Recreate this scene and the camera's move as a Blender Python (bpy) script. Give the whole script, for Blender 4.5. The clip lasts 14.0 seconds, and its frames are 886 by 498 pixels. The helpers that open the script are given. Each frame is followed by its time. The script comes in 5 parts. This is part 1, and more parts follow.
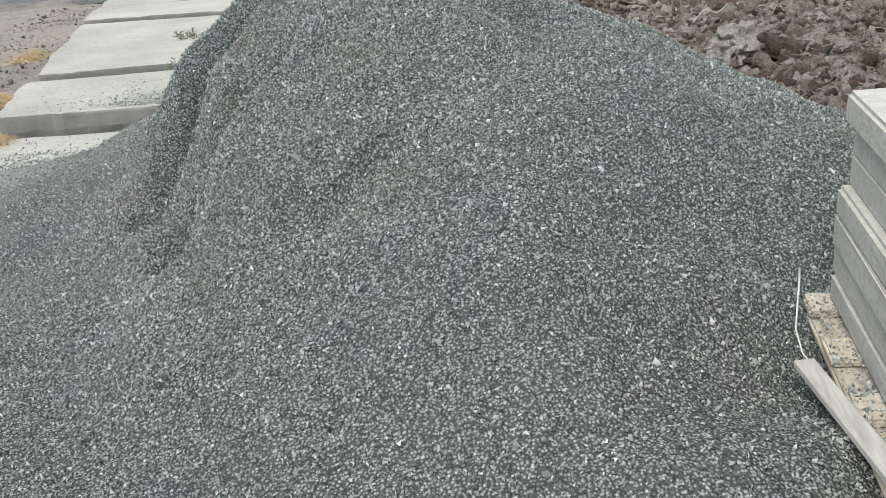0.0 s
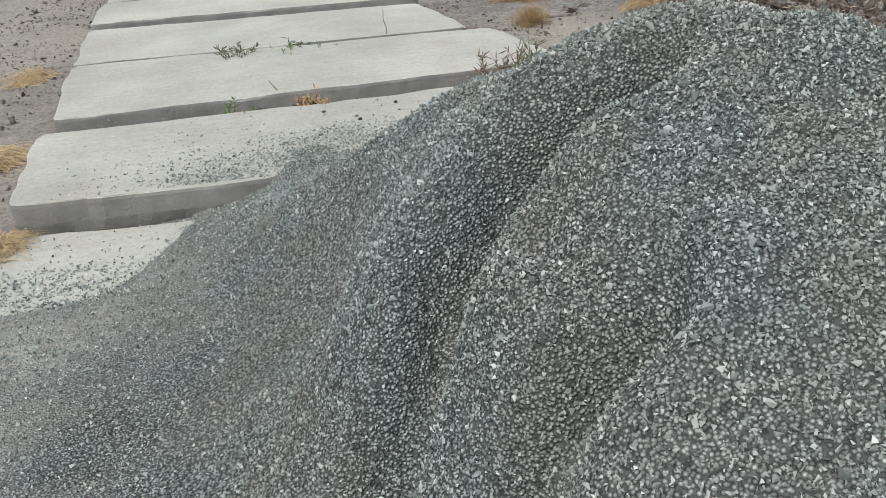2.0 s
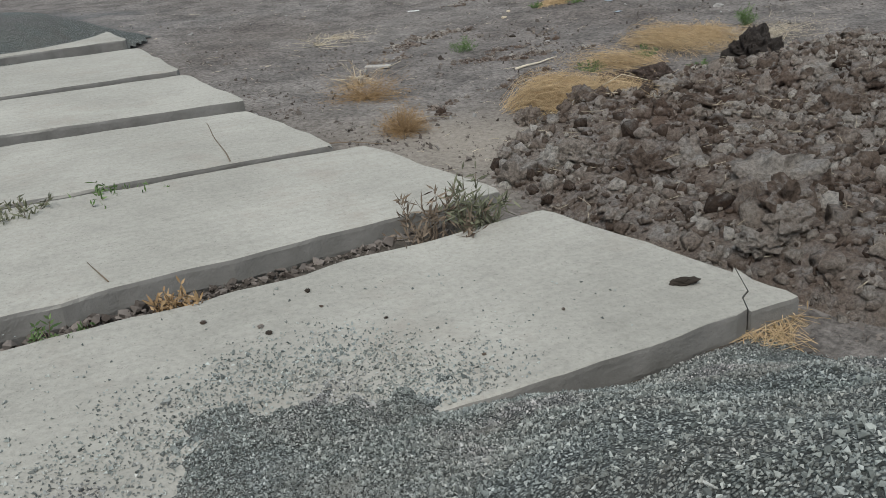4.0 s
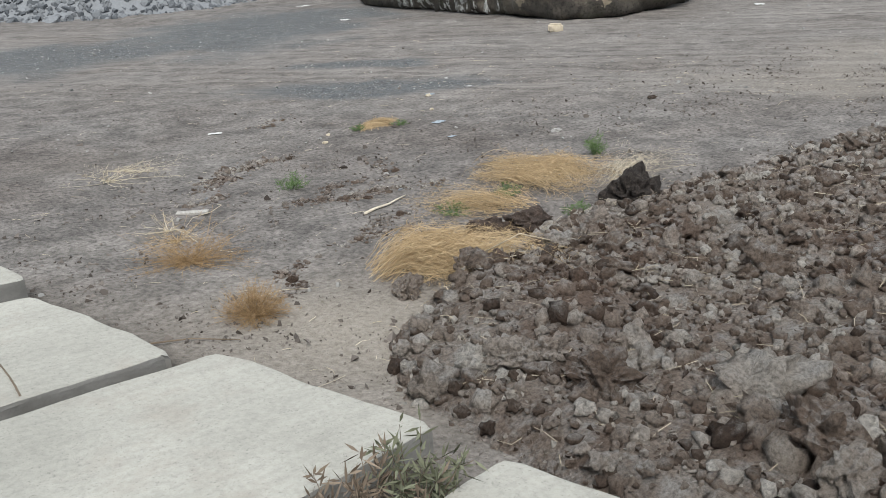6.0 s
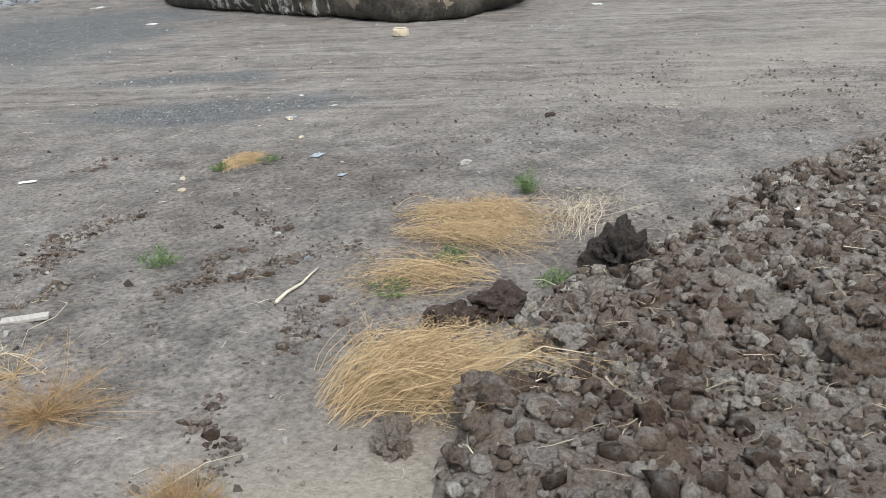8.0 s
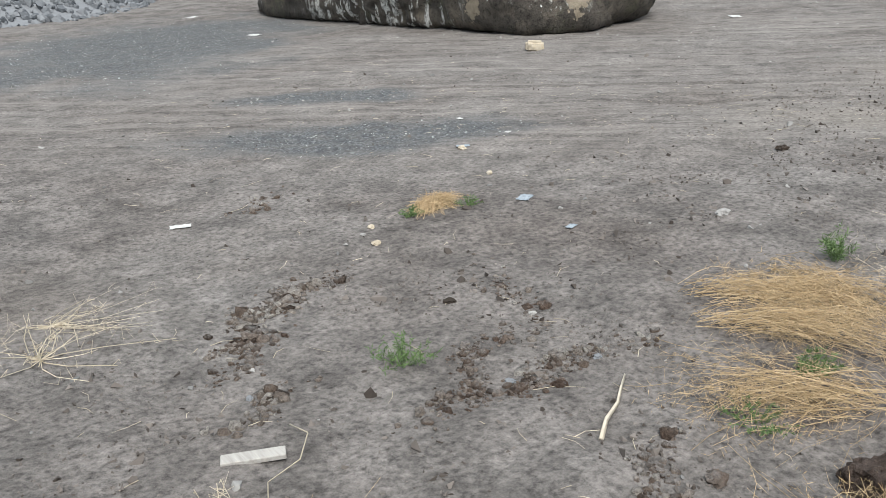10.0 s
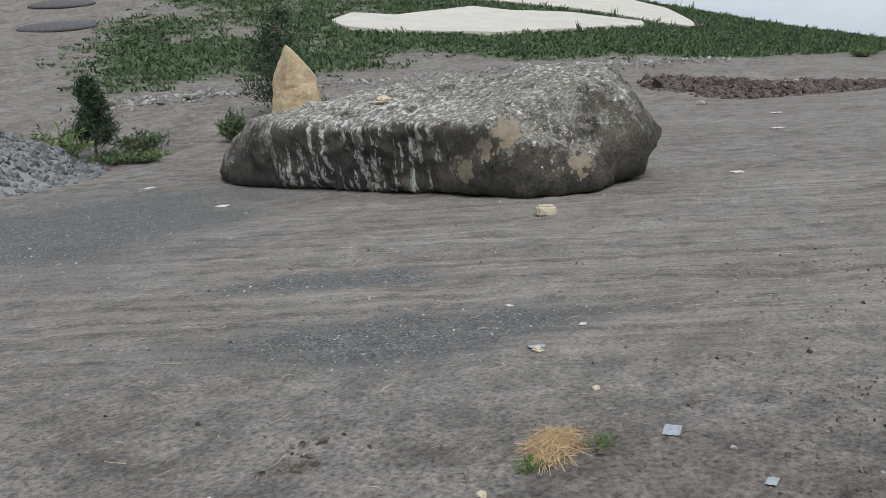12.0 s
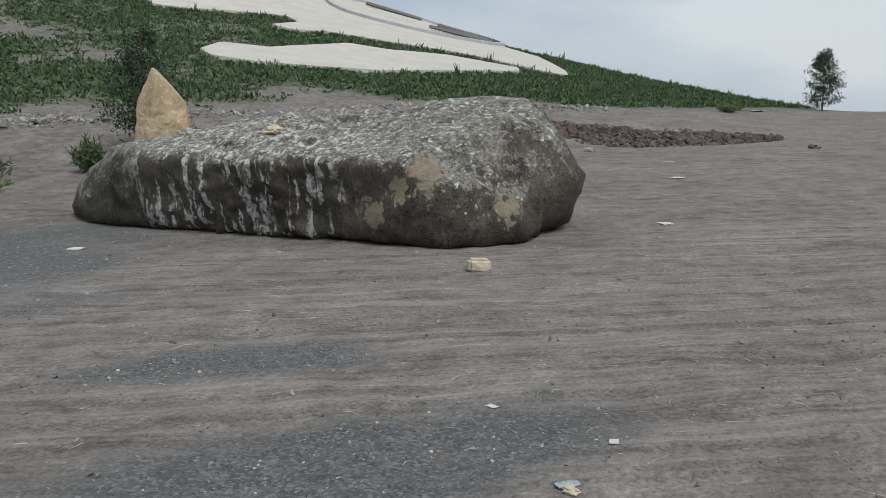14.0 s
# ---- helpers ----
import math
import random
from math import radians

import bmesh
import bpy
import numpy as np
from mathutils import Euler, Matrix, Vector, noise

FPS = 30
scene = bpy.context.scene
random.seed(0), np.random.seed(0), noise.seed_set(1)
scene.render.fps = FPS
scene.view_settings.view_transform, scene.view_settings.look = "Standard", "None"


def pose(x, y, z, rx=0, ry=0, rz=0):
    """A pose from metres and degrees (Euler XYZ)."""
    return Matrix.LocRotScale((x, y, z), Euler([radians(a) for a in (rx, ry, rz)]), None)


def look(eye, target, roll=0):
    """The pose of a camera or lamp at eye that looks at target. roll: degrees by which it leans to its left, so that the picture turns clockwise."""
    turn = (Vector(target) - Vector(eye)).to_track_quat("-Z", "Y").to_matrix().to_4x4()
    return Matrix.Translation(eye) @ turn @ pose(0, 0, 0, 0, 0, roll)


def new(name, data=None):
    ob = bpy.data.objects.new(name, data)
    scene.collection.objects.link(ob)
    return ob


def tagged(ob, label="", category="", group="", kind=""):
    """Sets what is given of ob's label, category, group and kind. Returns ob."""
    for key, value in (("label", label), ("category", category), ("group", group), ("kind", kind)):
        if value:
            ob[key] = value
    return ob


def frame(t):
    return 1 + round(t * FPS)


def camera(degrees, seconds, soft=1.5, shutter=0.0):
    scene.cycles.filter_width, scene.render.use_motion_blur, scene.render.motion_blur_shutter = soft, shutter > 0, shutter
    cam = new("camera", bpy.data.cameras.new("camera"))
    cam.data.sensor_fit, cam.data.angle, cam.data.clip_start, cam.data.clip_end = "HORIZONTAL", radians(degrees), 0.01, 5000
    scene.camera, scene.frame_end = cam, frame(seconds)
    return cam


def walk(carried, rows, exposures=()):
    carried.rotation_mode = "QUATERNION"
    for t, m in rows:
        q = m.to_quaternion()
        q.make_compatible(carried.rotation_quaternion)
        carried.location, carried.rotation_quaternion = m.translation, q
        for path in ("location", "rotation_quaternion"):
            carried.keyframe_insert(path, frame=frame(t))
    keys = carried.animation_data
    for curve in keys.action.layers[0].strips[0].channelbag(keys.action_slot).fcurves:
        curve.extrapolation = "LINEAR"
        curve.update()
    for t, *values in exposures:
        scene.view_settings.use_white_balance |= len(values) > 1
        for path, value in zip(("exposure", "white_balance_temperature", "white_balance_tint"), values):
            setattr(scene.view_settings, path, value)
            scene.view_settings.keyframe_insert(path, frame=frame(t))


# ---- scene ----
cam = camera(53.5, 14.0, 0.85)
PATH = [
    (0, (-0.443, 1.421, 1.588), (-0.486, 3.253, 0.787), -8.0),
    (0.5, (-0.627, 1.913, 1.548), (-0.672, 3.692, 0.635), -8.5),
    (1, (-0.828, 2.391, 1.634), (-0.883, 4.17, 0.722), -5.9),
    (1.5, (-1.172, 2.75, 1.771), (-1.264, 4.542, 0.888), -7.3),
    (2, (-1.358, 3.217, 1.812), (-1.361, 5.009, 0.922), -8.1),
    (2.3, (-1.483, 3.503, 1.843), (-1.395, 5.305, 0.981), -7.9),
    (2.5, (-1.544, 3.67, 1.836), (-1.333, 5.474, 1.0), -7.2),
    (3, (-1.716, 4.089, 1.862), (-1.217, 5.825, 1.004), -6.2),
    (3.5, (-1.772, 4.585, 1.872), (-1.245, 6.311, 1.009), -7.2),
    (4, (-1.927, 5.128, 1.852), (-1.381, 6.86, 1.016), -6.4),
    (4.2, (-1.986, 5.334, 1.876), (-1.356, 7.037, 1.038), -4.7),
    (6.3, (-1.885, 6.86, 2.01), (-0.823, 8.412, 1.328), -3.7),
    (6.5, (-1.889, 7.049, 2.039), (-0.824, 8.598, 1.356), -4.0),
    (7, (-1.759, 7.517, 1.998), (-0.514, 8.92, 1.305), -2.6),
    (7.2, (-1.724, 7.662, 1.989), (-0.391, 8.978, 1.289), -1.8),
    (9.3, (-1.226, 9.7, 1.896), (0.157, 10.951, 1.174), -2.6),
    (9.5, (-1.273, 9.893, 1.868), (0.051, 11.218, 1.168), -1.8),
    (10, (-1.318, 10.319, 1.862), (-0.016, 11.672, 1.174), -2.4),
    (10.5, (-1.201, 10.845, 1.822), (0.055, 12.234, 1.12), -3.2),
    (11, (-1.065, 11.328, 1.783), (0.174, 12.725, 1.065), -4.3),
    (11.5, (-0.959, 11.789, 1.835), (0.333, 13.129, 1.103), -3.6),
    (12, (-0.681, 12.22, 1.836), (0.788, 13.53, 1.478), -3.5),
    (12.5, (-0.386, 12.795, 1.831), (1.116, 14.098, 1.617), -2.0),
    (13, (-0.23, 13.283, 1.834), (1.375, 14.458, 1.621), -1.7),
    (13.5, (0.184, 13.715, 1.72), (1.858, 14.777, 1.454), -1.7),
    (14, (0.506, 14.066, 1.724), (2.175, 15.132, 1.445), -1.0),
]
EXPOSURES = [(0, 1.1), (2.0, 0.88), (2.6, 0.68), (3.0, 0.66), (3.5, 0.55), (4.2, 0.42), (6.3, 0.95), (9.3, 1.08), (11.5, 1.1), (11.9, 0.8), (12.3, 0.08), (13.0, 0.0), (13.5, 0.30), (14, 0.38)]
walk(cam, [(t, look(eye, target, roll)) for t, eye, target, roll in PATH], EXPOSURES)

# ---------------------------------------------------------------- shape of the land
def value_noise(x, y, seed=0):
    """Smooth random values from 0 to 1 on the plane, one knot per metre."""
    x, y = np.asarray(x, float), np.asarray(y, float)
    ix, iy = np.floor(x), np.floor(y)
    fx, fy = x - ix, y - iy
    fx, fy = fx * fx * (3 - 2 * fx), fy * fy * (3 - 2 * fy)

    def knot(a, b):
        n = np.sin(a * 127.1 + b * 311.7 + seed * 74.7) * 43758.5453
        return n - np.floor(n)

    low = knot(ix, iy) * (1 - fx) + knot(ix + 1, iy) * fx
    top = knot(ix, iy + 1) * (1 - fx) + knot(ix + 1, iy + 1) * fx
    return low * (1 - fy) + top * fy


def fbm(x, y, scale, octaves=3, seed=0):
    """Layered noise about zero; scale is the size of the largest lumps in metres."""
    x, y = np.asarray(x, float), np.asarray(y, float)
    out, size, gain = np.zeros(np.broadcast(x, y).shape), scale, 1.0
    for k in range(octaves):
        out += gain * (value_noise(x / size + 17.3 * k, y / size - 9.1 * k, seed + k) - 0.5)
        size, gain = size / 2.1, gain * 0.5
    return out


def smooth(a, b, v):
    t = np.clip((np.asarray(v, float) - a) / (b - a), 0, 1)
    return t * t * (3 - 2 * t)


HILL = (79.7, 127.6)


def land(x, y):
    """Height of the bare ground without its fine relief."""
    x, y = np.asarray(x, float), np.asarray(y, float)
    bank = 0.09 * np.logaddexp(0, -(x - 0.6) * 2.0) / 2.0
    bank = 0.62 * np.tanh(bank / 0.62) * (1 - smooth(15, 24, y))
    away = np.hypot(x + 0.4, y - 12.8)
    rise = 2.1 * smooth(16, 72, away) * smooth(-20, 15, x + y - 12)
    r = np.hypot(x - HILL[0], y - HILL[1])
    mound = np.interp(r, (0, 20, 34, 58, 70, 84, 95, 104, 118), (27, 25.5, 21.8, 12.9, 9.2, 5.6, 3.2, 1.6, -2))
    k = 0.35
    high = np.logaddexp(rise / k, mound / k) * k - 0.0
    return bank + np.where(r < 118, high, rise)


def off_line(x, y, line):
    """Distance on the plane from a crooked line."""
    best = np.full(np.broadcast(x, y).shape, 99.0)
    for (ax, ay), (bx, by) in zip(line, line[1:]):
        t = np.clip(((x - ax) * (bx - ax) + (y - ay) * (by - ay)) / ((bx - ax) ** 2 + (by - ay) ** 2), 0, 1)
        best = np.minimum(best, np.hypot(x - ax - t * (bx - ax), y - ay - t * (by - ay)))
    return best


def heap(x, y):
    """Height of the crushed stone: a cone, steeper to one side, with a thin apron round it."""
    x, y = np.asarray(x, float), np.asarray(y, float)
    wx, wy = x + 0.05 * fbm(x, y, 0.5, 3, 5), y + 0.05 * fbm(x, y, 0.45, 3, 6)
    dx, dy = wx + 0.733, wy - 5.172
    th, d = np.arctan2(dy, dx), np.hypot(dx, dy)
    turn = np.mod(th, 2 * np.pi)
    slope = 0.586 + 0.058 * np.sin(th) + 0.031 * np.cos(2 * th) + 0.105 * np.sin(2 * th) + 0.007 * np.cos(3 * th) + 0.020 * np.sin(3 * th)
    cone = 1.474 - np.sqrt(0.0117 + (np.maximum(slope, 0.2) * d) ** 2)
    # the side that was dug into falls off steeply
    dug = smooth(2.3, 2.8, turn) * (1 - smooth(3.9, 4.4, turn))
    cone = cone - 0.28 * dug * smooth(0.68, 1.15, d + 0.15 * fbm(x, y, 0.35, 3, 21))
    # slid runnels and hollows, each a short crooked line: places, width, depth
    for line, wide, deep in (
        (((-0.86, 5.06), (-1.02, 5.02), (-1.19, 4.98), (-1.36, 4.83), (-1.50, 4.70), (-1.62, 4.58)), 0.070, 0.19),
        (((-1.02, 4.50), (-1.14, 4.47), (-1.26, 4.42), (-1.38, 4.34), (-1.46, 4.22)), 0.075, 0.15),
        (((-1.16, 4.73), (-1.14, 4.60), (-1.10, 4.50)), 0.06, 0.09),
        (((-1.45, 4.30), (-1.42, 4.16), (-1.36, 4.04)), 0.08, 0.13),
        (((-0.30, 4.62), (-0.19, 4.56), (-0.08, 4.54)), 0.07, 0.07),
        (((-0.55, 4.70), (-0.50, 4.45), (-0.46, 4.20)), 0.10, 0.035),
        (((-0.10, 4.30), (0.02, 4.00), (0.12, 3.70)), 0.12, 0.03),
    ):
        cone = cone - deep * np.exp(-((off_line(wx, wy, line) / wide) ** 2))
    # crumbled lips between them, and a small slumped step
    for line, wide, high in ((((-1.02, 4.90), (-1.12, 4.72), (-1.16, 4.60)), 0.09, 0.05), (((-1.12, 5.18), (-1.30, 5.10), (-1.46, 4.95)), 0.09, 0.05), (((-0.95, 4.50), (-1.10, 4.36), (-1.22, 4.20)), 0.09, 0.04)):
        cone = cone + high * np.exp(-((off_line(wx, wy, line) / wide) ** 2))
    brow = y - 3.90 - 0.05 * np.sin(x * 17.0) - 0.10 * (x + 0.8) - 0.06 * fbm(x, y, 0.15, 2, 22)
    step = smooth(-1.02, -0.92, x) * (1 - smooth(-0.66, -0.56, x))
    cone = cone - 0.06 * step * smooth(0.015, -0.02, brow) * smooth(-0.26, -0.03, brow)
    apron = land(x, y) + 0.145 - 0.245 * smooth(-1.0, 0.7, x) - 0.06 * smooth(-2.4, -3.4, x) - 0.15 * smooth(5.8, 6.5, y) * (1 - smooth(-2.75, -2.0, x + 0.5 * fbm(x, y, 0.5, 3, 14)))
    k = 0.08
    z = np.logaddexp(cone / k, apron / k) * k
    # a tongue that runs up over the slab; beside it the stone stays below the slab's edge
    front = 6.93 + 0.16 * (x + 3.29)

    def tongue(x, y):
        rim = 0.21 - 0.09 * (x + 0.34)
        return rim + 0.022 - 0.030 * ((x + 1.78) / 0.50) ** 2 - 0.022 * (np.clip(y - 6.93 - 0.16 * (x + 3.29), 0, 9) / 0.36) ** 2 + 0.03 * fbm(x, y, 0.3, 3, 12) + 0.014 * fbm(x, y, 0.07, 2, 15)

    edge = np.maximum(tongue(x, front), 0.21 - 0.09 * (x + 0.34) - 0.115 + 0.03 * fbm(x, y, 0.3, 2, 13))
    ridge = np.where(x > -2.2, edge + 0.60 * (front - y), 9.0)
    z = np.where(y > front, tongue(x, y), np.minimum(z, ridge))
    # levelled bed under the pallet
    u, v = (x - 0.50) * 0.98 + (y - 3.56) * -0.19, (x - 0.50) * 0.19 + (y - 3.56) * 0.98
    bed = smooth(-0.02, 0.10, u) * (1 - smooth(-0.12, 0.0, v)) * smooth(-1.7, -1.3, v) * (1 - smooth(1.2, 1.5, u))
    z = z - 0.24 * smooth(-0.75, 0.0, u) * (1 - smooth(-0.05, 0.55, v)) * smooth(-1.9, -1.0, v) * smooth(0.36, 0.55, z)
    z = z + bed * (np.minimum(z, 0.345) - z)
    return z + 0.075 * fbm(x, y, 0.45, 5, 8) * smooth(0.0, 0.25, z - apron) * (1 - bed)


def soil_cover(x, y):
    """How far a place lies inside the spread of dumped soil, from 0 to 1."""
    x, y = np.asarray(x, float), np.asarray(y, float)
    left = np.interp(y, (3, 6, 7.4, 8.45, 9.6, 10.2, 10.6, 11.2), (1.5, 0.75, 0.22, -0.15, -0.38, -0.2, 0.25, 0.9))
    back = np.interp(x, (-0.2, 0.5, 1.3, 2, 3.2, 4.7, 6, 9), (10.0, 10.45, 10.95, 11.0, 11.0, 10.95, 10.5, 9.0))
    ragged = 0.35 * fbm(x, y, 0.7, 2, 31)
    return smooth(0, 0.5, x - left + ragged) * smooth(0, 0.45, back - y + ragged) * (1 - smooth(6.5, 8.5, x)) * smooth(2.8, 4.2, y)


def soil(x, y):
    """Height of the dumped soil: a low lumpy layer with one higher mound."""
    lump = 0.11 + 0.20 * np.clip(fbm(x, y, 0.9, 3, 40) + 0.1, 0, 1) + 0.05 * fbm(x, y, 0.25, 2, 44)
    mound = 0.05 * np.exp(-(((x - 4.7) / 1.5) ** 2 + ((y - 10.1) / 1.0) ** 2))
    return land(x, y) - 0.05 + soil_cover(x, y) * (lump + mound + 0.05)


def dark_spread(x, y):
    """Where fine dark stone has been trodden into the ground, from 0 to 1."""
    out = 0.0
    for cx, cy, rx, ry, turn in ((6.4, 26.2, 5.4, 3.2, 0.8), (5.0, 18.8, 1.3, 0.55, -0.7), (3.9, 16.9, 1.7, 0.8, -0.7), (-5.2, 17.2, 3.4, 2.4, 0.2), (0.9, 25.0, 5.0, 2.6, -0.2)):
        dx, dy = x - cx, y - cy
        u, v = dx * math.cos(turn) + dy * math.sin(turn), -dx * math.sin(turn) + dy * math.cos(turn)
        out = np.maximum(out, 1 - smooth(0.55, 1.15, np.sqrt((u / rx) ** 2 + (v / ry) ** 2) + 0.5 * fbm(x, y, 1.1, 3, 51)))
    return out


# ------ end of land

# ---------------------------------------------------------------- small tools
rng = np.random.default_rng(7)


class Nodes:
    """A node material, written from the inputs to the surface."""

    def __init__(self, name, rough=0.9, metal=0.0):
        self.mat = bpy.data.materials.new(name)
        self.mat.use_nodes = True
        self.tree = self.mat.node_tree
        self.surface = self.tree.nodes["Principled BSDF"]
        self.surface.inputs["Roughness"].default_value = rough
        self.surface.inputs["Metallic"].default_value = metal
        self.surface.inputs["Specular IOR Level"].default_value = 0.25
        self.place = self.tree.nodes.new("ShaderNodeNewGeometry").outputs["Position"]

    def put(self, socket, value):
        if hasattr(value, "links"):
            self.tree.links.new(value, socket)
        elif isinstance(value, (tuple, list)) and len(value) == 3 and len(socket.default_value) == 4:
            socket.default_value = (*value, 1)
        else:
            socket.default_value = value

    def scaled(self, sx, sy, sz, turn=0.0):
        spun, n = self.tree.nodes.new("ShaderNodeMapping"), self.tree.nodes.new("ShaderNodeMapping")
        spun.inputs["Rotation"].default_value = (0, 0, turn)
        n.inputs["Scale"].default_value = (sx, sy, sz)
        self.put(spun.inputs["Vector"], self.place)
        self.put(n.inputs["Vector"], spun.outputs[0])
        return n.outputs[0]

    def noise(self, scale, detail=3.0, where=None, rough=0.55):
        n = self.tree.nodes.new("ShaderNodeTexNoise")
        n.inputs["Scale"].default_value = scale
        n.inputs["Detail"].default_value = detail
        n.inputs["Roughness"].default_value = rough
        self.put(n.inputs["Vector"], where if where is not None else self.place)
        return n.outputs["Fac"]

    def cells(self, scale, out="Distance", where=None):
        n = self.tree.nodes.new("ShaderNodeTexVoronoi")
        n.inputs["Scale"].default_value = scale
        self.put(n.inputs["Vector"], where if where is not None else self.place)
        return n.outputs[out]

    def ramp(self, fac, *stops):
        n = self.tree.nodes.new("ShaderNodeValToRGB")
        e = n.color_ramp.elements
        while len(e) < len(stops):
            e.new(0.5)
        for k, (at, rgb) in enumerate(stops):
            e[k].position = at
            e[k].color = (*rgb, 1) if isinstance(rgb, tuple) else (rgb, rgb, rgb, 1)
        self.put(n.inputs[0], fac)
        return n.outputs[0]

    def mix(self, fac, a, b, how="MIX"):
        n = self.tree.nodes.new("ShaderNodeMix")
        n.data_type, n.blend_type = "RGBA", how
        self.put(n.inputs[0], fac)
        self.put(n.inputs[6], a)
        self.put(n.inputs[7], b)
        return n.outputs[2]

    def math(self, how, a, b=0.0):
        n = self.tree.nodes.new("ShaderNodeMath")
        n.operation = how
        n.use_clamp = False
        self.put(n.inputs[0], a)
        self.put(n.inputs[1], b)
        return n.outputs[0]

    def given(self, name):
        n = self.tree.nodes.new("ShaderNodeAttribute")
        n.attribute_name = name
        return n.outputs["Fac"]

    def island(self):
        return self.tree.nodes.new("ShaderNodeNewGeometry").outputs["Random Per Island"]

    def own(self):
        return self.tree.nodes.new("ShaderNodeObjectInfo").outputs["Random"]

    def up(self):
        n = self.tree.nodes.new("ShaderNodeSeparateXYZ")
        self.put(n.inputs[0], self.tree.nodes.new("ShaderNodeNewGeometry").outputs["Normal"])
        return n.outputs[2]

    def near(self, x, y, z, reach):
        """1 at a place, falling to 0 at a distance."""
        n = self.tree.nodes.new("ShaderNodeVectorMath")
        n.operation = "DISTANCE"
        self.put(n.inputs[0], self.place)
        n.inputs[1].default_value = (x, y, z)
        return self.math("SUBTRACT", 1.0, self.math("DIVIDE", n.outputs["Value"], reach))

    def done(self, colour, height=None, depth=0.01, strength=1.0, rough=None):
        self.put(self.surface.inputs["Base Color"], colour)
        if rough is not None:
            self.put(self.surface.inputs["Roughness"], rough)
        if height is not None:
            n = self.tree.nodes.new("ShaderNodeBump")
            n.inputs["Distance"].default_value = depth
            n.inputs["Strength"].default_value = strength
            self.put(n.inputs["Height"], height)
            self.put(self.surface.inputs["Normal"], n.outputs[0])
        return self.mat


def raw_mesh(name, co, faces, material, soft=False):
    """A mesh from arrays of places and of triangles or quads."""
    me = bpy.data.meshes.new(name)
    co, faces = np.asarray(co, np.float32), np.asarray(faces, np.int32)
    me.vertices.add(len(co))
    me.vertices.foreach_set("co", co.ravel())
    me.loops.add(faces.size)
    me.loops.foreach_set("vertex_index", faces.ravel())
    me.polygons.add(len(faces))
    me.polygons.foreach_set("loop_start", np.arange(0, faces.size, faces.shape[1], dtype=np.int32))
    me.update(calc_edges=True)
    me.polygons.foreach_set("use_smooth", np.full(len(faces), soft))
    me.materials.append(material)
    return me


def sheet(name, xs, ys, fn, material, keep=None, masks=()):
    """A grid of heights; masks: names and functions that become attributes."""
    X, Y = np.meshgrid(xs, ys)
    Z = fn(X, Y)
    nx, ny = len(xs), len(ys)
    i = (np.arange(ny - 1)[:, None] * nx + np.arange(nx - 1)).ravel()
    q = np.stack([i, i + 1, i + nx + 1, i + nx], -1)
    co = np.stack([X, Y, Z], -1).reshape(-1, 3)
    if keep is not None:
        k = keep(X, Y, Z).ravel()
        q = q[k[q].any(1)]
        used = np.unique(q)
        back = np.zeros(len(co), int)
        back[used] = np.arange(len(used))
        co, q = co[used], back[q]
    me = raw_mesh(name, co, q, material, True)
    for label, of in masks:
        a = me.attributes.new(label, "FLOAT", "POINT")
        a.data.foreach_set("value", np.asarray(of(co[:, 0], co[:, 1]), np.float32) * np.ones(len(co), np.float32))
    return me


def from_bm(name, bm, material, soft=False):
    me = bpy.data.meshes.new(name)
    bm.to_mesh(me)
    bm.free()
    me.materials.append(material)
    if soft:
        me.polygons.foreach_set("use_smooth", np.ones(len(me.polygons), bool))
    return me


def part(name, me, parent, label=""):
    """One mesh object under a thing or a part."""
    ob = new(name, me)
    ob.parent = parent
    return tagged(ob, label)


def turns(n):
    """n random rotations as matrices."""
    q = rng.normal(size=(n, 4))
    q /= np.linalg.norm(q, axis=1)[:, None]
    w, x, y, z = q.T
    return np.stack([1 - 2 * (y * y + z * z), 2 * (x * y - w * z), 2 * (x * z + w * y), 2 * (x * y + w * z), 1 - 2 * (x * x + z * z), 2 * (y * z - w * x), 2 * (x * z - w * y), 2 * (y * z + w * x), 1 - 2 * (x * x + y * y)], -1).reshape(n, 3, 3)


def chip(points, flat=0.6):
    """A sharp-edged crumb: the hull of a few random points."""
    p = rng.normal(size=(points, 3))
    p /= np.linalg.norm(p, axis=1)[:, None]
    p *= (1.0, 0.75, flat)
    bm = bmesh.new()
    for v in p:
        bm.verts.new(v)
    bmesh.ops.convex_hull(bm, input=bm.verts)
    bmesh.ops.delete(bm, geom=[v for v in bm.verts if not v.link_faces], context="VERTS")
    bm.verts.index_update()
    out = np.array([v.co for v in bm.verts]), np.array([[v.index for v in f.verts] for f in bm.faces])
    bm.free()
    return out


def lump(detail, rough=0.35, flat=0.75, seed=0):
    """A rounded, knobbly clod."""
    bm = bmesh.new()
    bmesh.ops.create_icosphere(bm, subdivisions=detail, radius=1)
    for v in bm.verts:
        p = v.co.normalized()
        d = noise.fractal(p * 1.6 + Vector((seed * 3.1, seed, 0)), 0.6, 2.3, 5) * rough * 0.8 + noise.cell(p * 2.6 + Vector((seed, 0, 0))) * rough * 0.25
        v.co = p * (1 + d)
        v.co.z *= flat
    bm.verts.index_update()
    out = np.array([v.co for v in bm.verts]), np.array([[v.index for v in f.verts] for f in bm.faces])
    bm.free()
    return out


